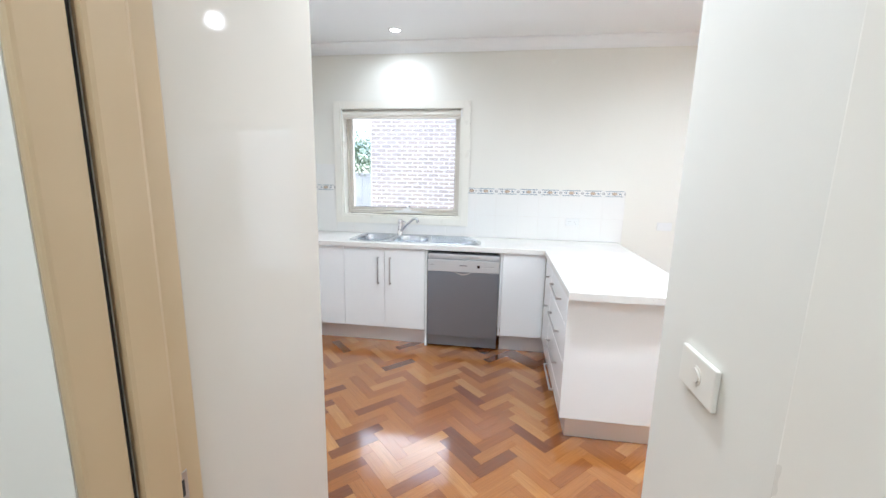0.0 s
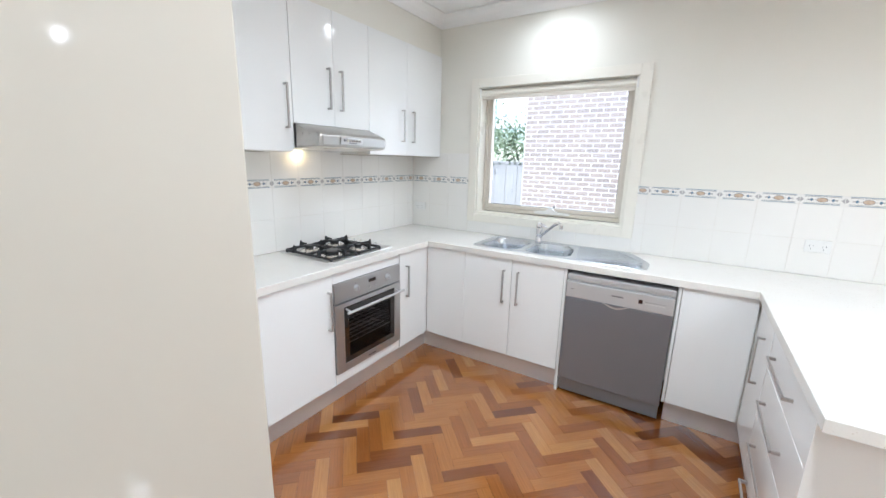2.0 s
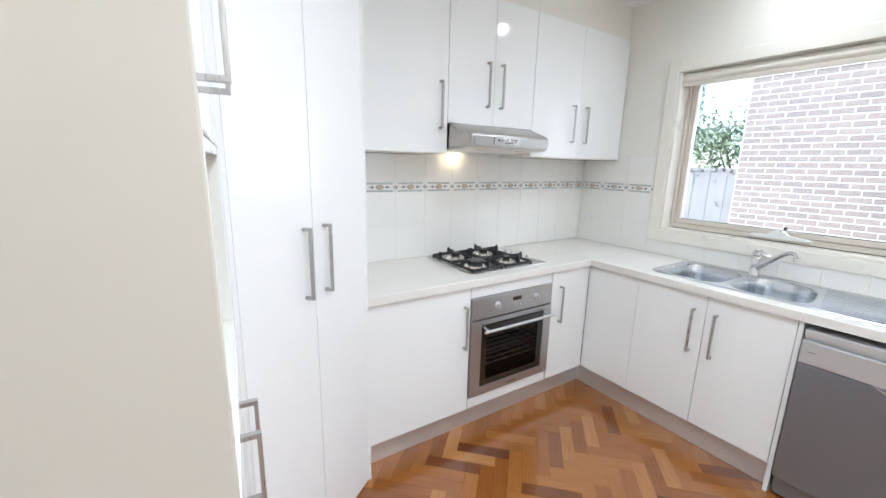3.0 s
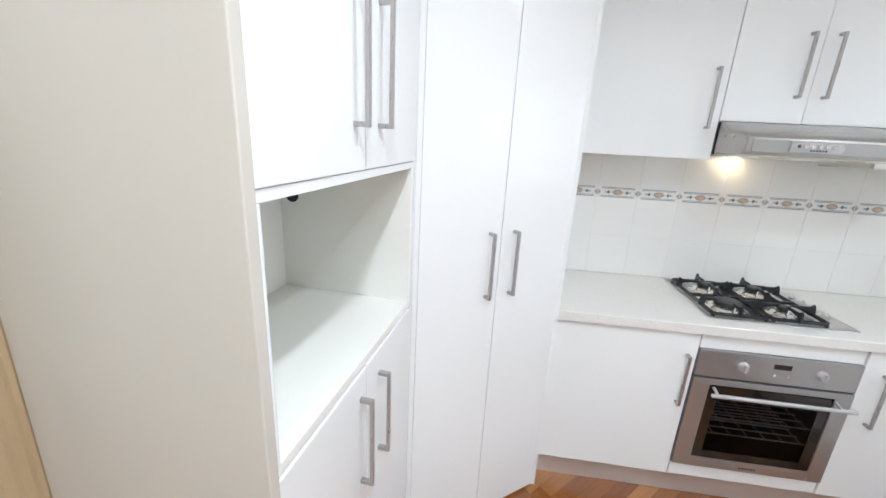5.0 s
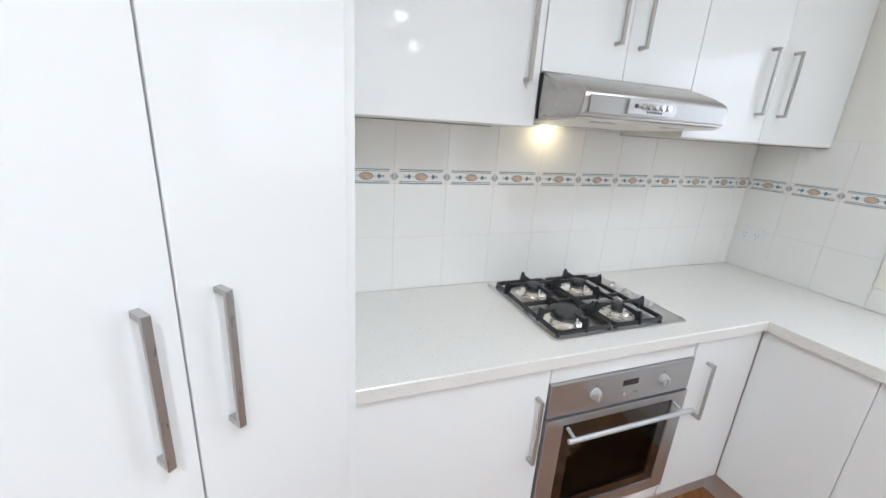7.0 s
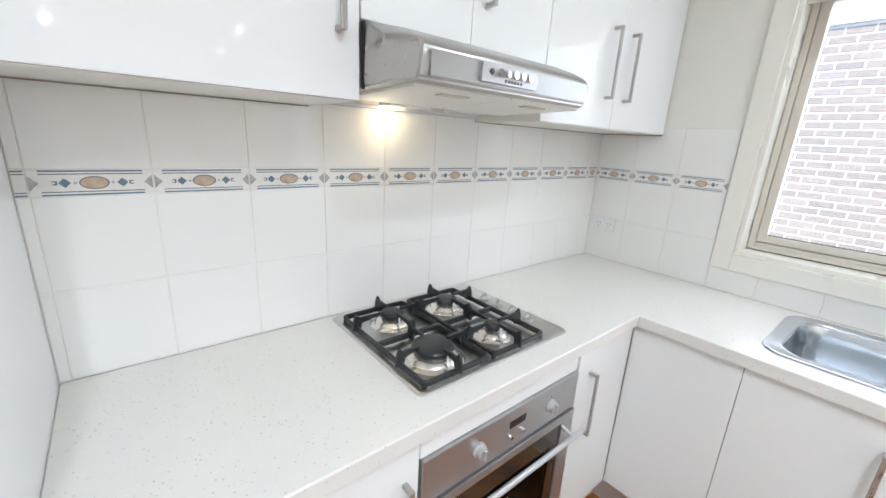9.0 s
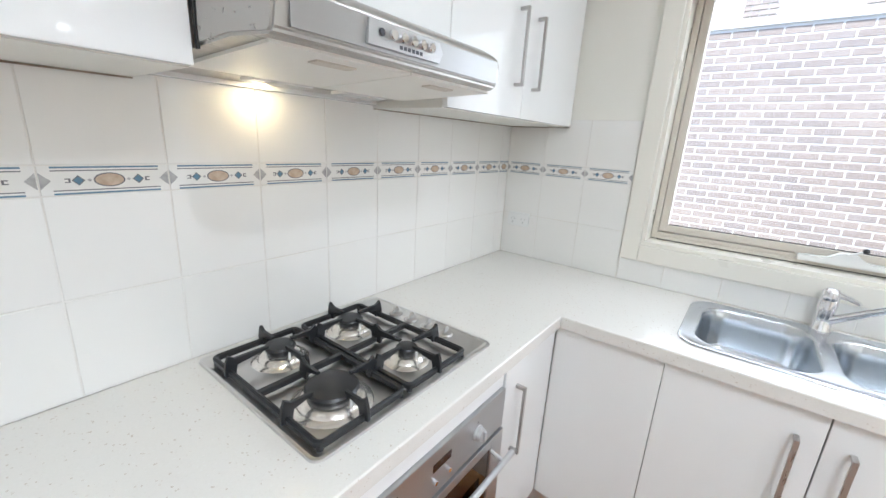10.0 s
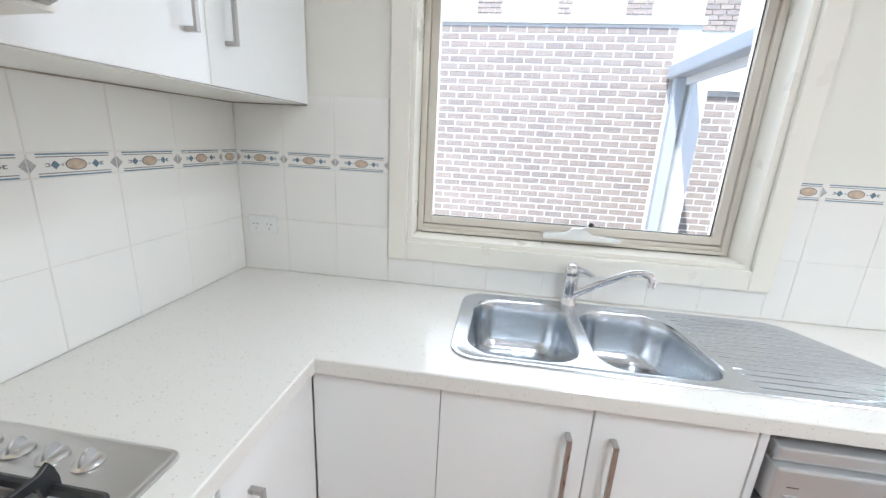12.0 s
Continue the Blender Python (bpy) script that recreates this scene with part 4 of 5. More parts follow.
for y in (-1.225, -1.175):
    part("button", rod(bmesh.new(), at(OV, (0.566, y, 0.706)), at(OV, (0.574, y, 0.706)), 0.0055, sides=14), CHROME, oven)
part("maker_mark", boxes(*[(at(OV, (0.57, -1.245 + i * 0.012, 0.228)), at(OV, (0.5705, -1.237 + i * 0.012, 0.237))) for i in range(6)]), PRINT, oven)

# ---- dishwasher ----
DW = (1.943, -0.3, 0)
dish = thing("dishwasher", DW, "stainless steel freestanding dishwasher under the worktop", "dishwasher")


def dwp(lo, hi, bevel=0.002):
    return local_box(DW, lo, hi, bevel)


D0, D1 = 1.645, 2.243
part("cabinet_body", dwp((D0 + 0.008, -0.53, 0.03), (D1 - 0.008, -0.02, 0.8)), DARKFILL, dish)
part("top_lid", dwp((D0 + 0.002, -0.583, 0.8), (D1 - 0.002, -0.03, 0.832), 0.005), SILVER, dish)
part("top_rail", dwp((D0 + 0.004, -0.57, 0.788), (D1 - 0.004, -0.531, 0.7995), 0.001), SILVER, dish)
part("control_panel", dwp((D0 + 0.001, -0.594, 0.686), (D1 - 0.001, -0.5305, 0.787), 0.006), SILVER, dish)
part("door_panel", dwp((D0 + 0.001, -0.59, 0.118), (D1 - 0.001, -0.5305, 0.684), 0.005), DARKSTEEL, dish)
part("kick_plate", dwp((D0 + 0.004, -0.555, 0.018), (D1 - 0.004, -0.5305, 0.112), 0.003), DARKSTEEL, dish)
bm = bmesh.new()
n = 18
arc = [(-0.075 + 0.15 * k / n, -0.028 * math.sin(math.pi * k / n)) for k in range(n + 1)]
prism(bm, [(x, 0.689 + z) for x, z in arc], "y", -0.2955, -0.288)
part("handle_recess", bm, SILVER, dish, "curved silver pull grip")
prism(bm2 := bmesh.new(), [(x * 0.86, 0.6885 + z * 0.55) for x, z in arc], "y", -0.2975, -0.2954)
part("grip_shadow_lip", bm2, DARKSTEEL, dish)
part("display", dwp((2.06, -0.5955, 0.726), (2.082, -0.5938, 0.75), 0.0004), DISPLAY, dish)
part("maker_mark", boxes(*[(at(DW, (1.915 + i * 0.011, -0.5945, 0.738)), at(DW, (1.923 + i * 0.011, -0.5938, 0.746))) for i in range(6)]), PRINT, dish)
for i in range(6):
    part("button", dwp((2.095 + i * 0.018, -0.5965, 0.728), (2.105 + i * 0.018, -0.594, 0.733), 0.0005), PLASTIC, dish)
    part("button_mark", dwp((2.095 + i * 0.018, -0.5945, 0.74), (2.105 + i * 0.018, -0.5938, 0.742), 0), PRINT, dish)
part("power_button", dwp((1.672, -0.597, 0.71), (1.7, -0.594, 0.72), 0.001), SILVER, dish)
part("power_mark", dwp((1.674, -0.5945, 0.74), (1.698, -0.5938, 0.7425), 0), PRINT, dish)
for x in (D0 + 0.03, D1 - 0.03):
    part("foot", rod(bmesh.new(), at(DW, (x, -0.5, 0.0)), at(DW, (x, -0.5, 0.03)), 0.014, sides=12), BLACK, dish)

# ---- wall cabinets ----
UX = 0.3
def wall_unit(label, y0, y1, z0, splits, handles, depth=UX):
    o = (0.15, (y0 + y1) / 2, z0)
    edges = [y0, *splits, y1]
    ob, made = unit("wall_cabinet", label, o, ((0.005, y0 + 0.001, z0), (depth - 0.02, y1 - 0.001, 2.35)), [("door", (depth - 0.019, p + 0.0008, z0 + 0.002), (depth, q - 0.0008, 2.348)) for p, q in zip(edges, edges[1:])], group="wall cabinets")
    for d, (y, z) in zip(made, handles):
        pull(d, at(o, (depth, y, z)), 0.235, (1, 0))
    return ob


wall_unit("white gloss wall cabinet with one door beside the tall pantry", -2.108, -1.527, 1.532, [], [(-1.575, 1.775)])
wall_unit("white gloss wall cabinet with two doors above the rangehood", -1.525, -0.911, 1.69, [-1.22], [(-1.27, 1.905), (-1.172, 1.905)])
wall_unit("white gloss wall cabinet with two doors in the window corner", -0.909, -0.004, 1.532, [-0.486], [(-0.55, 1.75), (-0.42, 1.75)])

# ---- rangehood ----
HO = (0.2, -1.22, 1.54)
hood = thing("rangehood", HO, "silver slide-under rangehood with one lamp glowing", "rangehood")


def hood_ring(bm, x, yb0, yb1, yf0, yf1, xb, z, zb=None):
    pts = [(0.006, yb0, zb or z), (xb, yb0, z), (x, yf0, z), (x, yf1, z), (xb, yb1, z), (0.006, yb1, zb or z)]
    return [bm.verts.new(at(HO, p)) for p in pts]


bm = bmesh.new()
rings = [hood_ring(bm, 0.466, -1.523, -0.913, -1.502, -0.95, 0.4, 1.566, 1.549), hood_ring(bm, 0.473, -1.523, -0.913, -1.502, -0.95, 0.4, 1.572, 1.555), hood_ring(bm, 0.477, -1.523, -0.913, -1.5, -0.945, 0.4, 1.6),
         hood_ring(bm, 0.475, -1.522, -0.914, -1.497, -0.943, 0.395, 1.624), hood_ring(bm, 0.466, -1.522, -0.914, -1.49, -0.95, 0.39, 1.636), hood_ring(bm, 0.436, -1.522, -0.914, -1.482, -0.958, 0.38, 1.652),
         hood_ring(bm, 0.38, -1.521, -0.915, -1.472, -0.968, 0.34, 1.673), hood_ring(bm, 0.32, -1.521, -0.915, -1.46, -0.98, 0.31, 1.688)]
for p, q in zip(rings, rings[1:]):
    bridge(bm, p, q)
bm.faces.new(rings[0][::-1])
bm.faces.new(rings[-1])
bmesh.ops.recalc_face_normals(bm, faces=bm.faces)
bmesh.ops.bevel(bm, geom=[e for e in bm.edges if e.calc_face_angle(0) > 0.3], offset=0.004, segments=2, affect="EDGES")
part("canopy", bm, HOODSTEEL, hood, smooth=True)
part("base_rim", boxes(*[(at(HO, lo), at(HO, hi)) for lo, hi in (((0.006, -1.521, 1.54), (0.03, -0.915, 1.5555)),)], bevel=0.001), PLASTIC, hood)
def sloped(x0, x1, y0, y1, t):
    """A thin slab hung under the hood's sloping underside."""
    under = lambda x: 1.549 + 0.017 * (x - 0.006) / 0.394 - 0.0015
    bm = bmesh.new()
    return prism(bm, [at(HO, (x, 0, z))[::2] for x, z in ((x0, under(x0) - t), (x1, under(x1) - t), (x1, under(x1)), (x0, under(x0)))], "y", y0 - HO[1], y1 - HO[1])


for y0, y1 in ((-1.49, -1.213), (-1.209, -0.935)):
    f = part("filter", sloped(0.16, 0.445, y0, y1, 0.006), CARCASS, hood, "pale enamelled grease filter")
    part("catch", sloped(0.385, 0.41, (y0 + y1) / 2 - 0.04, (y0 + y1) / 2 + 0.04, 0.009), ALU, f)
for y, on in ((-1.29, True), (-1.06, False)):
    part("lamp_cover", local_box(HO, (0.09, y - 0.07, 1.545), (0.15, y + 0.07, 1.5553), 0.003), PLASTIC, hood)
    if on:
        warm = mat("warm_lamp", (1, 0.8, 0.5), 0.5)
        bsdf(warm).inputs["Emission Color"].default_value, bsdf(warm).inputs["Emission Strength"].default_value = (1, 0.7, 0.32, 1), 14
        part("lamp", lathe(bmesh.new(), [(0.018, 0.0), (0.017, -0.004), (0.008, -0.007)], at(HO, (0.05, y, 1.5553)), 20), warm, hood, "warm glowing lamp bulb", smooth=True)
part("front_panel", local_box(HO, (0.4765, -1.478, 1.577), (0.4802, -0.962, 1.6235), 0.0012), HOODFRONT, hood)
# Black strip standing in for the dark gap at the hood's side.
part("side_gap_strip", local_box(HO, (0.301, -1.5245, 1.557), (0.311, -1.5215, 1.686), 0), DARKFILL, hood)
pod = prism(bmesh.new(), [(-0.088, -0.018), (0.085, -0.018), (0.095, 0.0), (0.085, 0.017), (-0.085, 0.019)], "x", 0.0, 0.006)
tilt = Matrix.Translation(at(HO, (0.4805, -1.265, 1.601))) @ Matrix.Rotation(radians(-2), 4, "Y")
bmesh.ops.transform(pod, matrix=tilt, verts=pod.verts)
part("switch_pod", pod, STEEL, hood, "silver push-button panel")
for k, y in enumerate((-0.06, -0.038, -0.014, 0.01, 0.034, 0.058)):
    bm = rod(bmesh.new(), (0.006, y, 0.003), (0.014 if k else 0.009, y, 0.003), 0.008 if k else 0.006, sides=16, bevel=0.001)
    bmesh.ops.transform(bm, matrix=tilt, verts=bm.verts)
    part("push_button", bm, CHROME if k else PRINT, hood, smooth=True)
bm = boxes(*[((0.006, -0.02 + i * 0.01, -0.014), (0.0065, -0.013 + i * 0.01, -0.008)) for i in range(6)])
bmesh.ops.transform(bm, matrix=tilt, verts=bm.verts)
part("maker_mark", bm, PRINT, hood)

# ---- tall pantry and open niche unit ----
PA, PB = Vector((0.6, -2.117)), Vector((1.003, -2.64))
pu = (PB - PA).normalized()
pn = Vector((-pu.y, pu.x))
PL = (PB - PA).length
PO = (0.6, -2.6, 0)
pantry = thing("corner_pantry", PO, "tall white gloss corner pantry with two angled doors", "pantry cupboard")


def pantry_box(u0, u1, n0, n1, z0, z1, bevel=0.0025):
    bm = bmesh.new()
    box(bm, (u0, n0, z0), (u1, n1, z1), bevel)
    m = Matrix.Translation((PA.x - PO[0], PA.y - PO[1], 0)) @ Matrix(((pu.x, pn.x, 0, 0), (pu.y, pn.y, 0, 0), (0, 0, 1, 0), (0, 0, 0, 1)))
    bmesh.ops.transform(bm, matrix=m, verts=bm.verts)
    return bm


bm = prism(bmesh.new(), [at(PO, (x, y, 0))[:2] for x, y in ((0.005, -2.13), (0.565, -2.13), (0.972, -2.665), (0.972, -3.17), (0.005, -3.17))], "z", 0.02, 2.35)
part("carcass", bm, CARCASS, pantry)
part("side_panel", local_box(PO, (0.005, -2.1285, 0), (0.598, -2.1083, 2.351), 0.001), GLOSS, pantry)
part("filler", prism(bmesh.new(), [at(PO, (x, y, 0))[:2] for x, y in ((0.9966, -2.6317), (1.0138, -2.6435), (1.0085, -2.7), (0.9735, -2.7), (0.981, -2.652))], "z", 0.0, 2.351), GLOSS, pantry)
half = PL / 2
for nm, u0, u1, hu in (("door", 0.012, half - 0.0015, half - 0.055), ("door", half + 0.0015, PL - 0.012, half + 0.05)):
    dd = part(nm, pantry_box(u0, u1, -0.02, 0.0, 0.012, 2.348), GLOSS, pantry)
    c = PA + pu * hu
    pull(dd, (c.x - PO[0], c.y - PO[1], 1.15), 0.24, (pn.x, pn.y))

end_panel, faces = unit("end_panel", "tall cream-white end panel beside the doorway, its dimmer light put into the colour", (1.722, -2.702, 0), None, [("panel", (1.7, -3.157, 0), (1.722, -2.702, 2.351))], "cabinet panel")
# Swap the cabinet gloss for the version darkened against the nearby lamps.
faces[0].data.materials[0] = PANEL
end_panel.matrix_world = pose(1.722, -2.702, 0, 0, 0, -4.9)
NO = (1.722, -2.706, 0)
niche = thing("niche_cabinet", NO, "tall white gloss cabinet with an open microwave niche", "tall cabinet")
NX0, NX1, NY, NB = 1.038, 1.702, -2.704, -3.135


def nb(lo, hi, bevel=0.0015):
    return local_box(NO, lo, hi, bevel)


part("side_panel", nb((1.012, NB, 0), (NX0 - 0.001, NY - 0.002, 2.351)), GLOSS, niche)
part("lower_carcass", nb((NX0, NB, 0.01), (NX1, NY - 0.022, 1.06)), CARCASS, niche)
part("shelf", nb((NX0, NB, 1.0605), (NX1, NY - 0.003, 1.082)), CARCASS, niche, "pale melamine niche shelf")
part("niche_back", nb((NX0, NB, 1.0825), (NX1, NB + 0.01, 1.4845)), CARCASS, niche)
part("niche_lining", nb((NX0, NB + 0.0105, 1.0825), (NX0 + 0.008, NY - 0.003, 1.4845)), CARCASS, niche)
part("niche_lining", nb((NX1 - 0.012, NB + 0.0105, 1.0825), (NX1, NY - 0.001, 1.4845)), GLOSS, niche)
part("niche_top", nb((NX0, NB, 1.485), (NX1, NY - 0.003, 1.503)), GLOSS, niche)
part("upper_carcass", nb((NX0, NB, 1.5035), (NX1, NY - 0.022, 2.35)), CARCASS, niche)
part("cable_hole", rod(bmesh.new(), at(NO, (NX0 + 0.0078, -3.085, 1.38)), at(NO, (NX0 + 0.009, -3.085, 1.38)), 0.022, sides=18), DARKFILL, niche)
mid = 1.367
for nm, x0, x1, z0, z1, hx, hz in (("door", NX0, mid - 0.0015, 1.5038, 2.348, mid - 0.068, 1.705), ("door", mid + 0.0015, NX1 - 0.002, 1.5038, 2.348, mid + 0.052, 1.705),
                                   ("door", NX0, mid - 0.0015, 0.05, 1.056, mid - 0.075, 0.875), ("door", mid + 0.0015, NX1 - 0.002, 0.05, 1.056, mid + 0.036, 0.875)):
    dd = part(nm, nb((x0, NY - 0.02, z0), (x1, NY, z1), 0.0025), GLOSS, niche)
    pull(dd, at(NO, (hx, NY, hz)), 0.24, (0, 1))
niche.matrix_world = pose(*NO, 0, 0, -4.9)

# ---- outside ----
GROUND = -0.16
structure("ground", boxes(((-600, 0.2, GROUND - 0.3), (600, 600, GROUND)), ((-600, -600, GROUND - 0.3), (600, -8, GROUND))), PAVE, "pale concrete paving round the house", "ground")
structure("step", boxes(((DX0 - 0.1, 0.2, GROUND), (DX1 + 0.6, 1.1, -0.04)), bevel=0.006), PAVE, "pale concrete door step", "step")


def house_box(o, lo, hi, bevel=0.004):
    return local_box(o, lo, hi, bevel)


HB = (1.3, 2.8, 0)
BL, BH = 0.175, 0.0645
house = thing("brick_house", HB, "brown brick two-storey house close outside the window", "house")
part("wall", house_box(HB, (0.06, 2.662, GROUND), (2.6, 3.0, 2.5), 0), MORTAR, house, "pale mortar of the brick wall")
part("wall", house_box(HB, (2.6, 2.862, GROUND), (5.43, 3.1, 2.02), 0), MORTAR, house)
part("fascia", house_box(HB, (0.03, 2.63, 2.5), (2.62, 3.1, 2.56)), WHITEPAINT, house)
part("lintel", house_box(HB, (2.6, 2.8, 2.0), (5.4, 3.1, 2.3)), WHITEPAINT, house)
part("white_post", house_box(HB, (2.54, 2.45, GROUND), (2.66, 2.66, 2.1)), WHITEPAINT, house)
part("downpipe", house_box(HB, (2.42, 2.52, GROUND), (2.51, 2.6, 2.08), 0.01), GREYPIPE, house)
part("porch_gutter", house_box(HB, (2.38, 1.3, 2.06), (2.5, 2.64, 2.17), 0.012), GREYPIPE, house)
part("porch_fascia", house_box(HB, (2.5, 1.3, 2.0), (2.53, 2.64, 2.15)), WHITEPAINT, house)
part("upper_wall", house_box(HB, (-1.5, 5.0, 2.2), (7.0, 5.3, 5.6), 0), WHITEPAINT, house)
for x0, x1 in ((0.45, 0.81), (1.58, 1.78), (2.5, 2.85), (3.52, 3.94)):
    bm = bmesh.new()
    for r in range(32):
        z = 3.05 + r * BH
        off = BL / 2 if r % 2 else 0.0
        x = x0 - off
        while x < x1 - 0.02:
            a0, a1 = max(x, x0), min(x + BL - 0.012, x1)
            if a1 - a0 > 0.03:
                box(bm, at(HB, (a0, 4.975, z)), at(HB, (a1, 4.999, z + BH - 0.0125)))
            x += BL
    part("upper_brick_pier", bm, BRICKS_FAR, house, kind="stuff")
part("low_roof", house_box(HB, (-0.1, 3.1, 2.5), (2.7, 4.99, 2.56)), WHITEPAINT, house)

fence = thing("boundary_fence", (-2.0, 4.6, GROUND), "cream corrugated metal boundary fence", "fence")
bm = bmesh.new()
for k in range(24):
    x = -6 + k * 0.25
    box(bm, (x + 2.0 + 0.002, 0.0, 0), (x + 2.0 + 0.2, 0.012, 1.62), 0.002)
    box(bm, (x + 2.0 + 0.198, 0.008, 0), (x + 2.0 + 0.254, 0.018, 1.62), 0.002)
part("sheets", bm, FENCE, fence)
part("top_rail", box(bmesh.new(), (-4.0, -0.01, 1.62), (2.0, 0.05, 1.67), 0.004), FENCE, fence)

yard = thing("yard_fence", (6.5, 3.4, GROUND), "cream metal fence with a diamond lattice top beyond the glass door", "fence")
turn = Matrix.Rotation(radians(-14), 4, "Z")
for k in range(14):
    bm = bmesh.new()
    x = -2.2 + k * 0.37
    prism(bm, [(x, 0.0), (x + 0.03, -0.03), (x + 0.07, -0.03), (x + 0.1, 0.0), (x + 0.368, 0.0), (x + 0.368, 0.01), (x, 0.01)], "z", 0.04, 1.5)
    bmesh.ops.transform(bm, matrix=turn, verts=bm.verts)
    part("sheet", bm, FENCE, yard)
for z in (1.5, 2.4):
    bm = box(bmesh.new(), (-2.2, -0.02, z), (3.0, 0.03, z + 0.05), 0.004)
    bmesh.ops.transform(bm, matrix=turn, verts=bm.verts)
    part("rail", bm, FENCE, yard)
bm = bmesh.new()
for s in (-1, 1):
    for k in range(64):
        x = -3.0 + k * 0.09
        a0, a1 = x, x + s * 0.85
        lo_x, hi_x = min(a0, a1), max(a0, a1)
        if lo_x < -2.2 or hi_x > 3.0:
            continue
        m = Matrix.Translation(((a0 + a1) / 2, 0.004 * s, 1.975)) @ Matrix.Rotation(s * radians(45), 4, "Y") @ Matrix.Diagonal((0.056, 0.006, 1.2, 1))
        bmesh.ops.create_cube(bm, size=1, matrix=m)
bmesh.ops.transform(bm, matrix=turn, verts=bm.verts)
part("lattice", bm, FENCE, yard, "cream diagonal lattice", kind="stuff")


def leafy(name, place, height, spread, label, seed):
    """A tapered trunk with limbs and a crown of small separate leaves."""
    rnd = random.Random(seed)
    ob = thing(name, place, label, "tree")
    bm = rod(bmesh.new(), (0, 0, 0), (0.05, 0.02, height * 0.5), 0.07, 0.045, 10)
    tips = []
    for k in range(9):
        a = rnd.uniform(0, 6.28)
        tip = Vector((math.cos(a) * spread * rnd.uniform(0.4, 0.9), math.sin(a) * spread * rnd.uniform(0.4, 0.9), height * rnd.uniform(0.62, 0.95)))
        rod(bm, (0.04, 0.02, height * rnd.uniform(0.3, 0.5)), tip, 0.03, 0.008, 6)
        tips.append(tip)
    part("trunk", bm, mat("bark", (0.16, 0.12, 0.09), 0.9), ob)
    verts, faces = [], []
    for k in range(3800):
        c = tips[rnd.randrange(len(tips))] + Vector((rnd.gauss(0, 0.26), rnd.gauss(0, 0.26), rnd.gauss(0, 0.24))) * spread
        d = Vector((rnd.uniform(-1, 1), rnd.uniform(-1, 1), rnd.uniform(-1, 1))).normalized()
        e = d.orthogonal().normalized()
        s = rnd.uniform(0.03, 0.055)
        i = len(verts)
        verts += [c - d * s, c + e * s * 0.4, c + d * s, c - e * s * 0.4]
        faces.append((i, i + 1, i + 2, i + 3))
    me = bpy.data.meshes.new("crown")
    me.from_pydata(verts, [], faces)
    me.materials.append(LEAF)
    crown = new("crown", me)
    crown.parent = ob
    crown["kind"] = "stuff"


leafy("tree", (-0.9, 5.4, GROUND), 2.5, 0.9, "small leafy green tree beyond the boundary fence", 3)
leafy("tree", (-2.6, 6.0, GROUND), 3.2, 1.1, "leafy green tree beyond the boundary fence", 5)
leafy("tree", (7.6, 5.4, GROUND), 3.0, 1.0, "leafy green tree behind the lattice fence", 8)


# ---- tiles ----
def shared(name, bm, materials):
    me = bpy.data.meshes.new(name)
    bm.to_mesh(me)
    bm.free()
    for m in materials:
        me.materials.append(m)
    return me


def piece(name, me, parent, m):
    ob = bpy.data.objects.new(name, me)
    scene.collection.objects.link(ob)
    ob.parent = parent
    ob.matrix_basis = m
    return ob


def tile_mesh(w, h, t=0.006):
    return shared("tile", box(bmesh.new(), (0, -t, 0), (w, 0, h), 0.0012, 1), [TILE])


def border_mesh(w):
    """A listello tile: white glaze, double lines, a grey half diamond at each end, blue diamonds and a beige oval."""
    bm = bmesh.new()
    mats = [TILE, BLUE, GREYLINE, BEIGE, GREYDIA]
    def flat(points, y, k):
        old = set(bm.faces)
        prism(bm, points, "y", y, -0.006)
        for f in bm.faces:
            if f not in old:
                f.material_index = k
    box(bm, (0, -0.006, 0), (w, 0, 0.053), 0.001, 1)
    e = 0.001
    ed = 0.017
    for z0, z1, k in ((0.001, 0.0042, 1), (0.0075, 0.0095, 2), (0.0435, 0.0455, 2), (0.0488, 0.052, 1)):
        flat([(ed if w > 0.12 else e, z0), (w - ed if w > 0.12 else w - e, z0), (w - ed if w > 0.12 else w - e, z1), (ed if w > 0.12 else e, z1)], -0.0066, k)
    def diamond(cx, r, rz, y, k):
        pts = [(max(min(cx + a, w - e), e), 0.0265 + b) for a, b in ((-r, 0), (0, -rz), (r, 0), (0, rz))]
        flat(pts, y, k)
    c = w / 2
    if w > 0.12:
        flat([(e, 0.0265 - 0.015), (e + 0.015, 0.0265), (e, 0.0265 + 0.015)], -0.0068, 4)
        flat([(w - e - 0.015, 0.0265), (w - e, 0.0265 - 0.015), (w - e, 0.0265 + 0.015)], -0.0068, 4)
        for s in (-1, 1):
            diamond(c + s * 0.046, 0.0095, 0.0095, -0.0066, 2)
            diamond(c + s * 0.046, 0.0075, 0.0075, -0.0069, 1)
            diamond(c + s * 0.030, 0.0035, 0.003, -0.0067, 4)
            flat([(c + s * 0.061 - 0.004, 0.0225), (c + s * 0.061 + 0.004, 0.0225), (c + s * 0.061 + 0.004, 0.0305), (c + s * 0.061 - 0.004, 0.0305)], -0.0067, 2)
            flat([(c + s * 0.063 - 0.003, 0.0245), (c + s * 0.063 + 0.003, 0.0245), (c + s * 0.063 + 0.003, 0.0285), (c + s * 0.063 - 0.003, 0.0285)], -0.0069, 0)
    for rx, rz, y, k in ((0.0245, 0.0135, -0.0066, 2), (0.022, 0.0115, -0.007, 3)):
        if w > 0.05:
            flat([(c + rx * math.cos(2 * math.pi * i / 18), 0.0265 + rz * math.sin(2 * math.pi * i / 18)) for i in range(18)], y, k)
    return shared("border_tile", bm, mats)


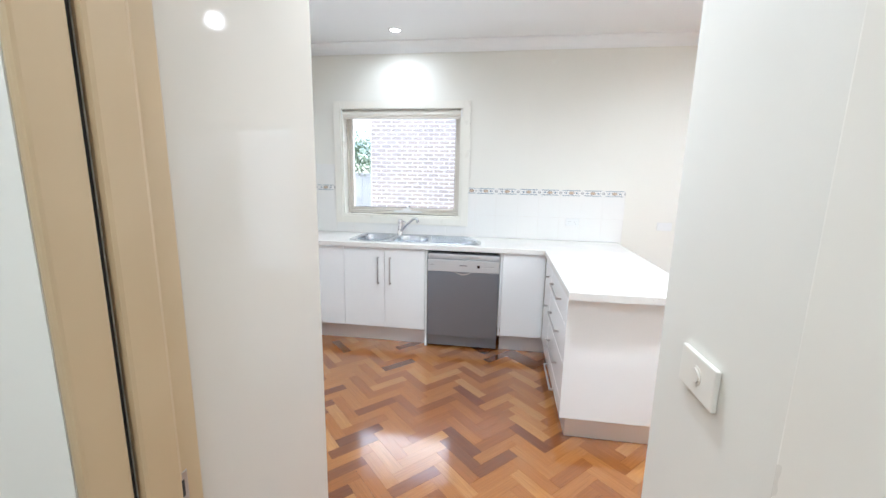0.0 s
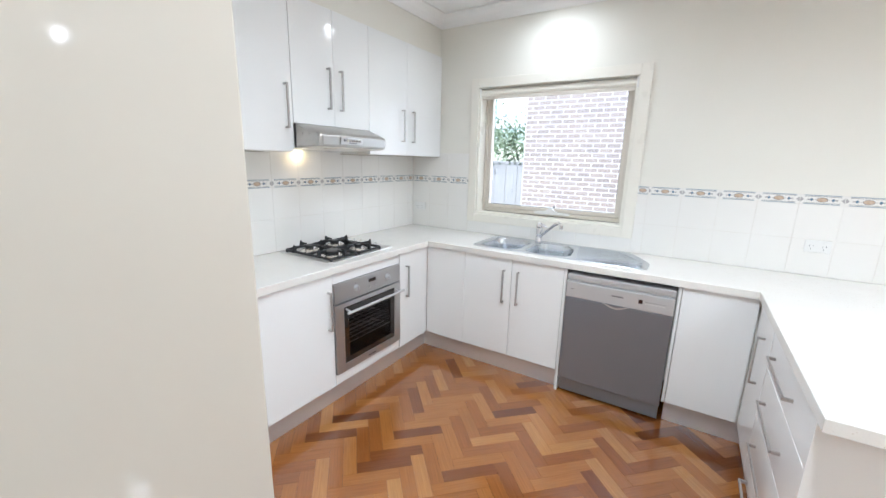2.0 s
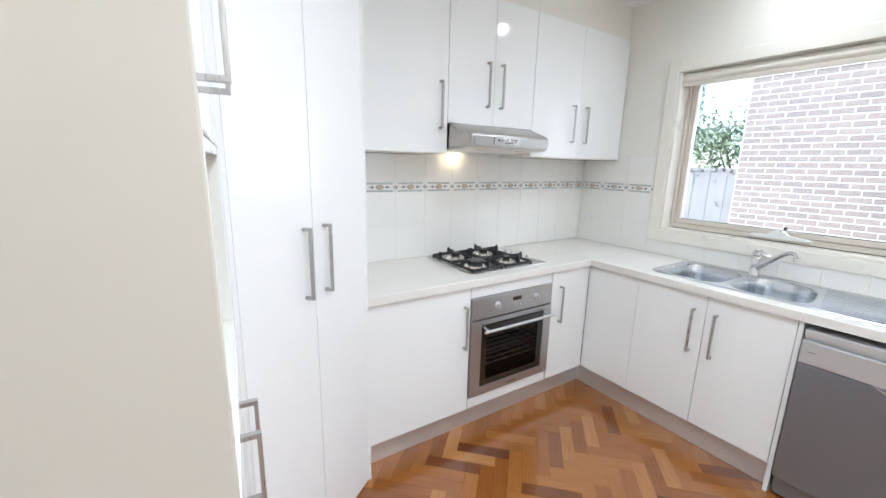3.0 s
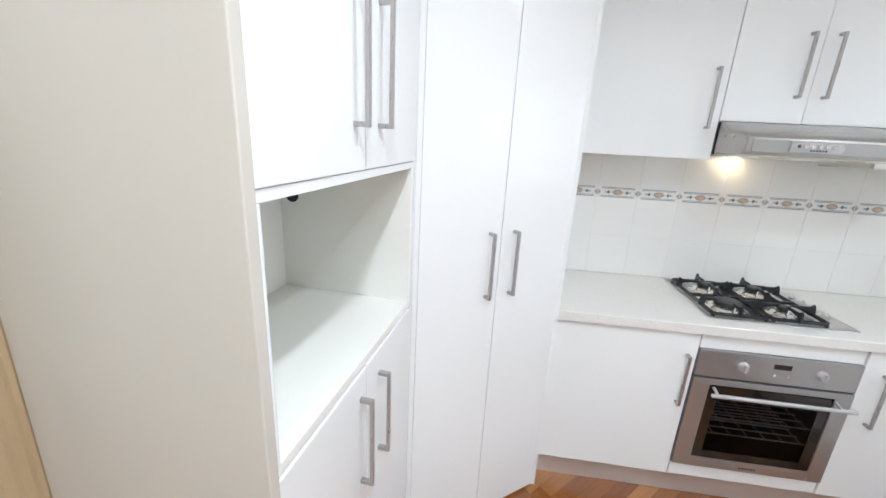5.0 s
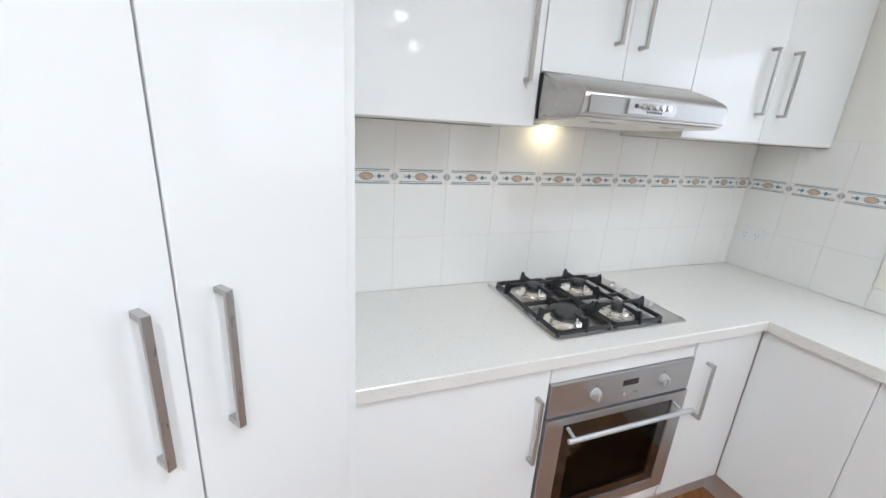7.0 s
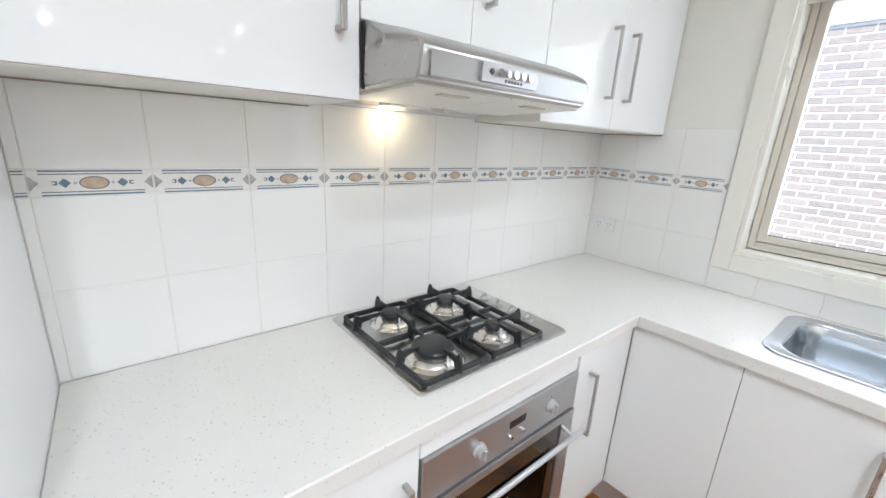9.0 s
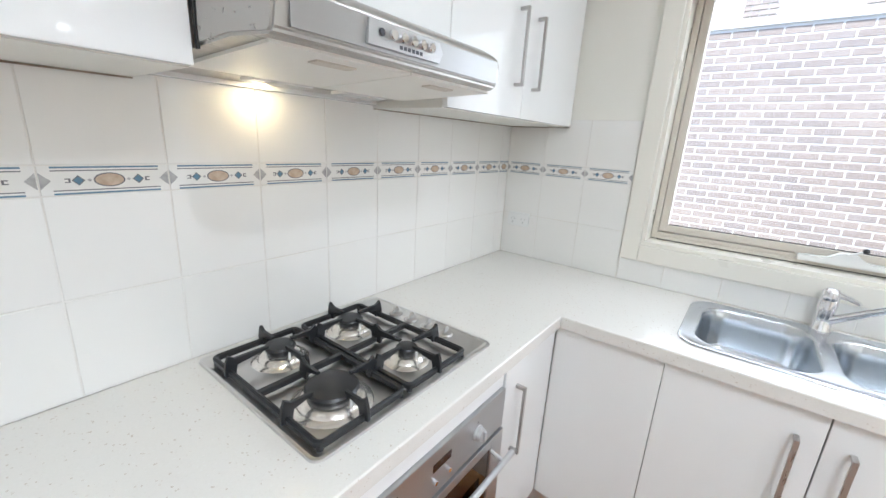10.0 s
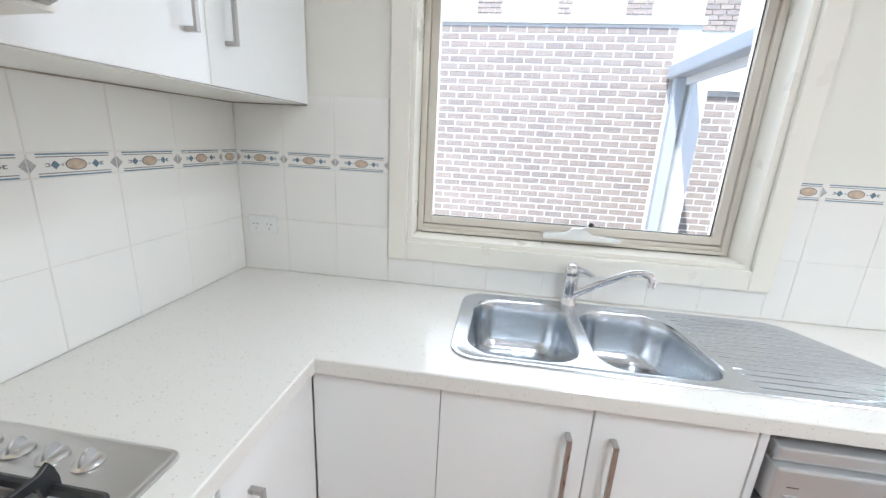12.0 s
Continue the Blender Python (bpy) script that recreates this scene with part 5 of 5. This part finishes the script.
splash = thing("splashback", (0, 0, 0.9), "white glazed wall tiles with a patterned border strip", "tiled splashback")
splash["kind"] = "structure"
part("grout_bed", boxes(((0.0005, -2.1078, 0.001), (0.0047, -0.0005, 0.666)), ((0.0048, -0.0047, 0.001), (0.597, -0.0005, 0.666)), ((0.597, -0.0047, 0.001), (1.914, -0.0005, 0.098)), ((1.914, -0.0047, 0.001), (3.33, -0.0005, 0.466))), GROUT, splash, "pale brown tile grout")
part("sealant", boxes(((0.004, -2.1, 0.6285), (0.0135, -1.528, 0.6315)), ((0.004, -0.906, 0.6285), (0.0135, -0.014, 0.6315)), ((0.0136, -0.0135, 0.6285), (0.298, -0.004, 0.6315))), SEAL, splash, "brown aged sealant line under the wall cabinets")
WEST = Matrix.Rotation(radians(90), 4, "Z")
G = 0.0009
meshes = {}


def lay(x0, x1, z0, z1, side, border=False):
    """One tile on the west wall (runs along -y) or north wall (runs along x)."""
    w, h = round(x1 - x0 - 2 * G, 4), round(z1 - z0 - 2 * G, 4)
    key = (w, h, border)
    if key not in meshes:
        meshes[key] = border_mesh(w) if border else tile_mesh(w, h)
    if side == "west":
        m = Matrix.Translation((0, -x1 + G, z0 + G - 0.9)) @ WEST
    else:
        m = Matrix.Translation((x0 + G, 0, z0 + G - 0.9))
    jig = Matrix.Rotation(radians(random.uniform(-0.05, 0.05)), 4, "X") @ Matrix.Rotation(radians(random.uniform(-0.05, 0.05)), 4, "Z")
    piece("border_tile" if border else "tile", meshes[key], splash, m @ jig)


west = [0.007, 0.087] + [0.087 + 0.2 * k for k in range(1, 11)] + [2.1075]
for p, q in zip(west, west[1:]):
    for z0, z1 in ((0.9005, 1.111), (1.111, 1.311), (1.366, 1.566)):
        lay(p, q, z0, z1, "west")
    lay(p, q, 1.311, 1.366, "west", True)
for p, q in zip((0.0, 0.195, 0.395), (0.195, 0.395, 0.595)):
    for z0, z1 in ((0.9005, 1.111), (1.111, 1.311), (1.366, 1.566)):
        lay(p + (0.007 if p == 0 else 0), q, z0, z1, "north")
    lay(p + (0.007 if p == 0 else 0), q, 1.311, 1.366, "north", True)
low = [0.599, 0.775, 0.975, 1.175, 1.355, 1.535, 1.71, 1.912]
for p, q in zip(low, low[1:]):
    lay(p, q, 0.9005, 0.998, "north")
east = [1.9145, 1.985, 2.181, 2.383, 2.575, 2.765, 2.955, 3.14, 3.328]
for p, q in zip(east, east[1:]):
    for z0, z1 in ((0.9005, 1.111), (1.111, 1.311)):
        lay(p, q, z0, z1, "north")
    lay(p, q, 1.311, 1.366, "north", True)


# ---- bricks ----
def brick_run(o, parent, x0, x1, y, z0, z1, budget):
    """Running bond: bricks 10 mm apart, each course shifted by half a brick."""
    me = shared("brick", box(bmesh.new(), (0, -0.002, 0), (BL - 0.012, 0.05, BH - 0.0125), 0.001, 1), [BRICKS])
    rows = int((z1 - z0) / BH)
    near = sorted(range(rows), key=lambda r: abs(z0 + r * BH - 1.9))
    keep = set(near[:budget // max(1, int((x1 - x0) / BL))])
    verts, faces = [], []
    for r in range(rows):
        z = z0 + r * BH + 0.004
        x = x0 - (BL / 2 if r % 2 else 0.0)
        while x < x1 - 0.03:
            a0, a1 = max(x, x0), min(x + BL - 0.012, x1)
            if a1 - a0 > 0.03:
                dy = random.uniform(-0.0008, 0.0008)
                if r in keep and a1 - a0 > BL - 0.013:
                    piece("brick", me, parent, Matrix.Translation(at(o, (a0, y + dy, z))))
                else:
                    i = len(verts)
                    lo, hi = at(o, (a0, y - 0.002 + dy, z)), at(o, (a1, y + 0.05, z + BH - 0.0125))
                    verts += [(u, v, w) for w in (lo[2], hi[2]) for u, v in ((lo[0], lo[1]), (hi[0], lo[1]), (hi[0], hi[1]), (lo[0], hi[1]))]
                    faces += [(i, i + 3, i + 2, i + 1), (i + 4, i + 5, i + 6, i + 7), (i, i + 1, i + 5, i + 4), (i + 1, i + 2, i + 6, i + 5), (i + 2, i + 3, i + 7, i + 6), (i + 3, i, i + 4, i + 7)]
            x += BL
    field = bpy.data.meshes.new("brick_field")
    field.from_pydata(verts, [], faces)
    field.materials.append(BRICKS_FAR)
    ob = new("brick_field", field)
    ob.parent = parent
    ob["kind"] = "stuff"


brick_run(HB, house, 0.07, 2.41, 2.66, GROUND, 2.49, 290)
brick_run(HB, house, 2.67, 5.43, 2.86, GROUND, 1.98, 0)


# ---- parquet ----
parquet = thing("parquet_floor", (0, 0, 0), "glossy varnished oak parquet laid in herringbone", "parquet floor")
parquet["kind"] = "structure"
PLN, PW = 0.272, 0.068
S2 = math.sqrt(0.5)


def block_mesh():
    bm = box(bmesh.new(), (0.0004, 0.0004, -0.0075), (PLN - 0.0004, PW - 0.0004, 0.0))
    uv = bm.loops.layers.uv.new("UVMap")
    for f in bm.faces:
        for l in f.loops:
            l[uv].uv = (l.vert.co.x, l.vert.co.y)
    return shared("parquet_block", bm, [PARQUET])


block = block_mesh()
ORIGIN = Vector((1.422, -1.362))


def parquet_blocks():
    for i in range(-80, 110):
        for n in range(-40, 40):
            # each row of the grid holds along-blocks every eight widths, shifted one width a row; cross-blocks fill between
            near_i = (i * 1 + n * 8) * PW
            for turned in (False, True):
                if not turned:
                    u, v = near_i, i * PW
                    c = (u + PLN / 2, v + PW / 2)
                else:
                    u, v = (i + n * 8 + 4) * PW, (i - 3) * PW
                    c = (u + PW / 2, v + PLN / 2)
                wx = ORIGIN.x + (c[0] - c[1]) * S2
                wy = ORIGIN.y + (c[0] + c[1]) * S2
                yield u, v, turned, wx, wy


FIELD = []
for u, v, turned, wx, wy in parquet_blocks():
    inside = (0.35 < wx < 8.5 and -3.3 < wy < 0.12) or (1.3 < wx < 2.7 and -5.5 < wy <= -3.3)
    if inside:
        FIELD.append(((wx - 1.6) ** 2 + (wy + 1.5) ** 2, u, v, turned, wx, wy))
FIELD.sort()
verts, faces, uvs = [], [], []
for k, (_, u, v, turned, wx, wy) in enumerate(FIELD):
    if wy > 0.0 - 0.1 and not DX0 < wx < DX1 and wy > 0.02:
        continue
    m = Matrix.Translation((ORIGIN.x, ORIGIN.y, 0)) @ Matrix.Rotation(radians(45), 4, "Z") @ Matrix.Translation((u + (PW if turned else 0), v, 0)) @ (Matrix.Rotation(radians(90), 4, "Z") if turned else Matrix())
    if k < 300:
        piece("parquet_block", block, parquet, m)
    else:
        i = len(verts)
        cs = [(0.0004, 0.0004), (PLN - 0.0004, 0.0004), (PLN - 0.0004, PW - 0.0004), (0.0004, PW - 0.0004)]
        verts += [m @ Vector((*c, 0.0)) for c in cs] + [m @ Vector((*c, -0.0075)) for c in cs]
        faces += [(i, i + 1, i + 2, i + 3), (i, i + 4, i + 5, i + 1), (i + 1, i + 5, i + 6, i + 2), (i + 2, i + 6, i + 7, i + 3), (i + 3, i + 7, i + 4, i)]
        uvs += [*cs, cs[0], cs[0], cs[1], cs[1], cs[1], cs[1], cs[2], cs[2], cs[2], cs[2], cs[3], cs[3], cs[3], cs[3], cs[0], cs[0]]
me = bpy.data.meshes.new("parquet_field")
me.from_pydata(verts, [], faces)
layer = me.uv_layers.new(name="UVMap")
layer.data.foreach_set("uv", [c for p in uvs for c in p])
me.materials.append(PARQUET_FAR)
rest = new("parquet_field", me)
rest.parent = parquet
rest["kind"] = "stuff"
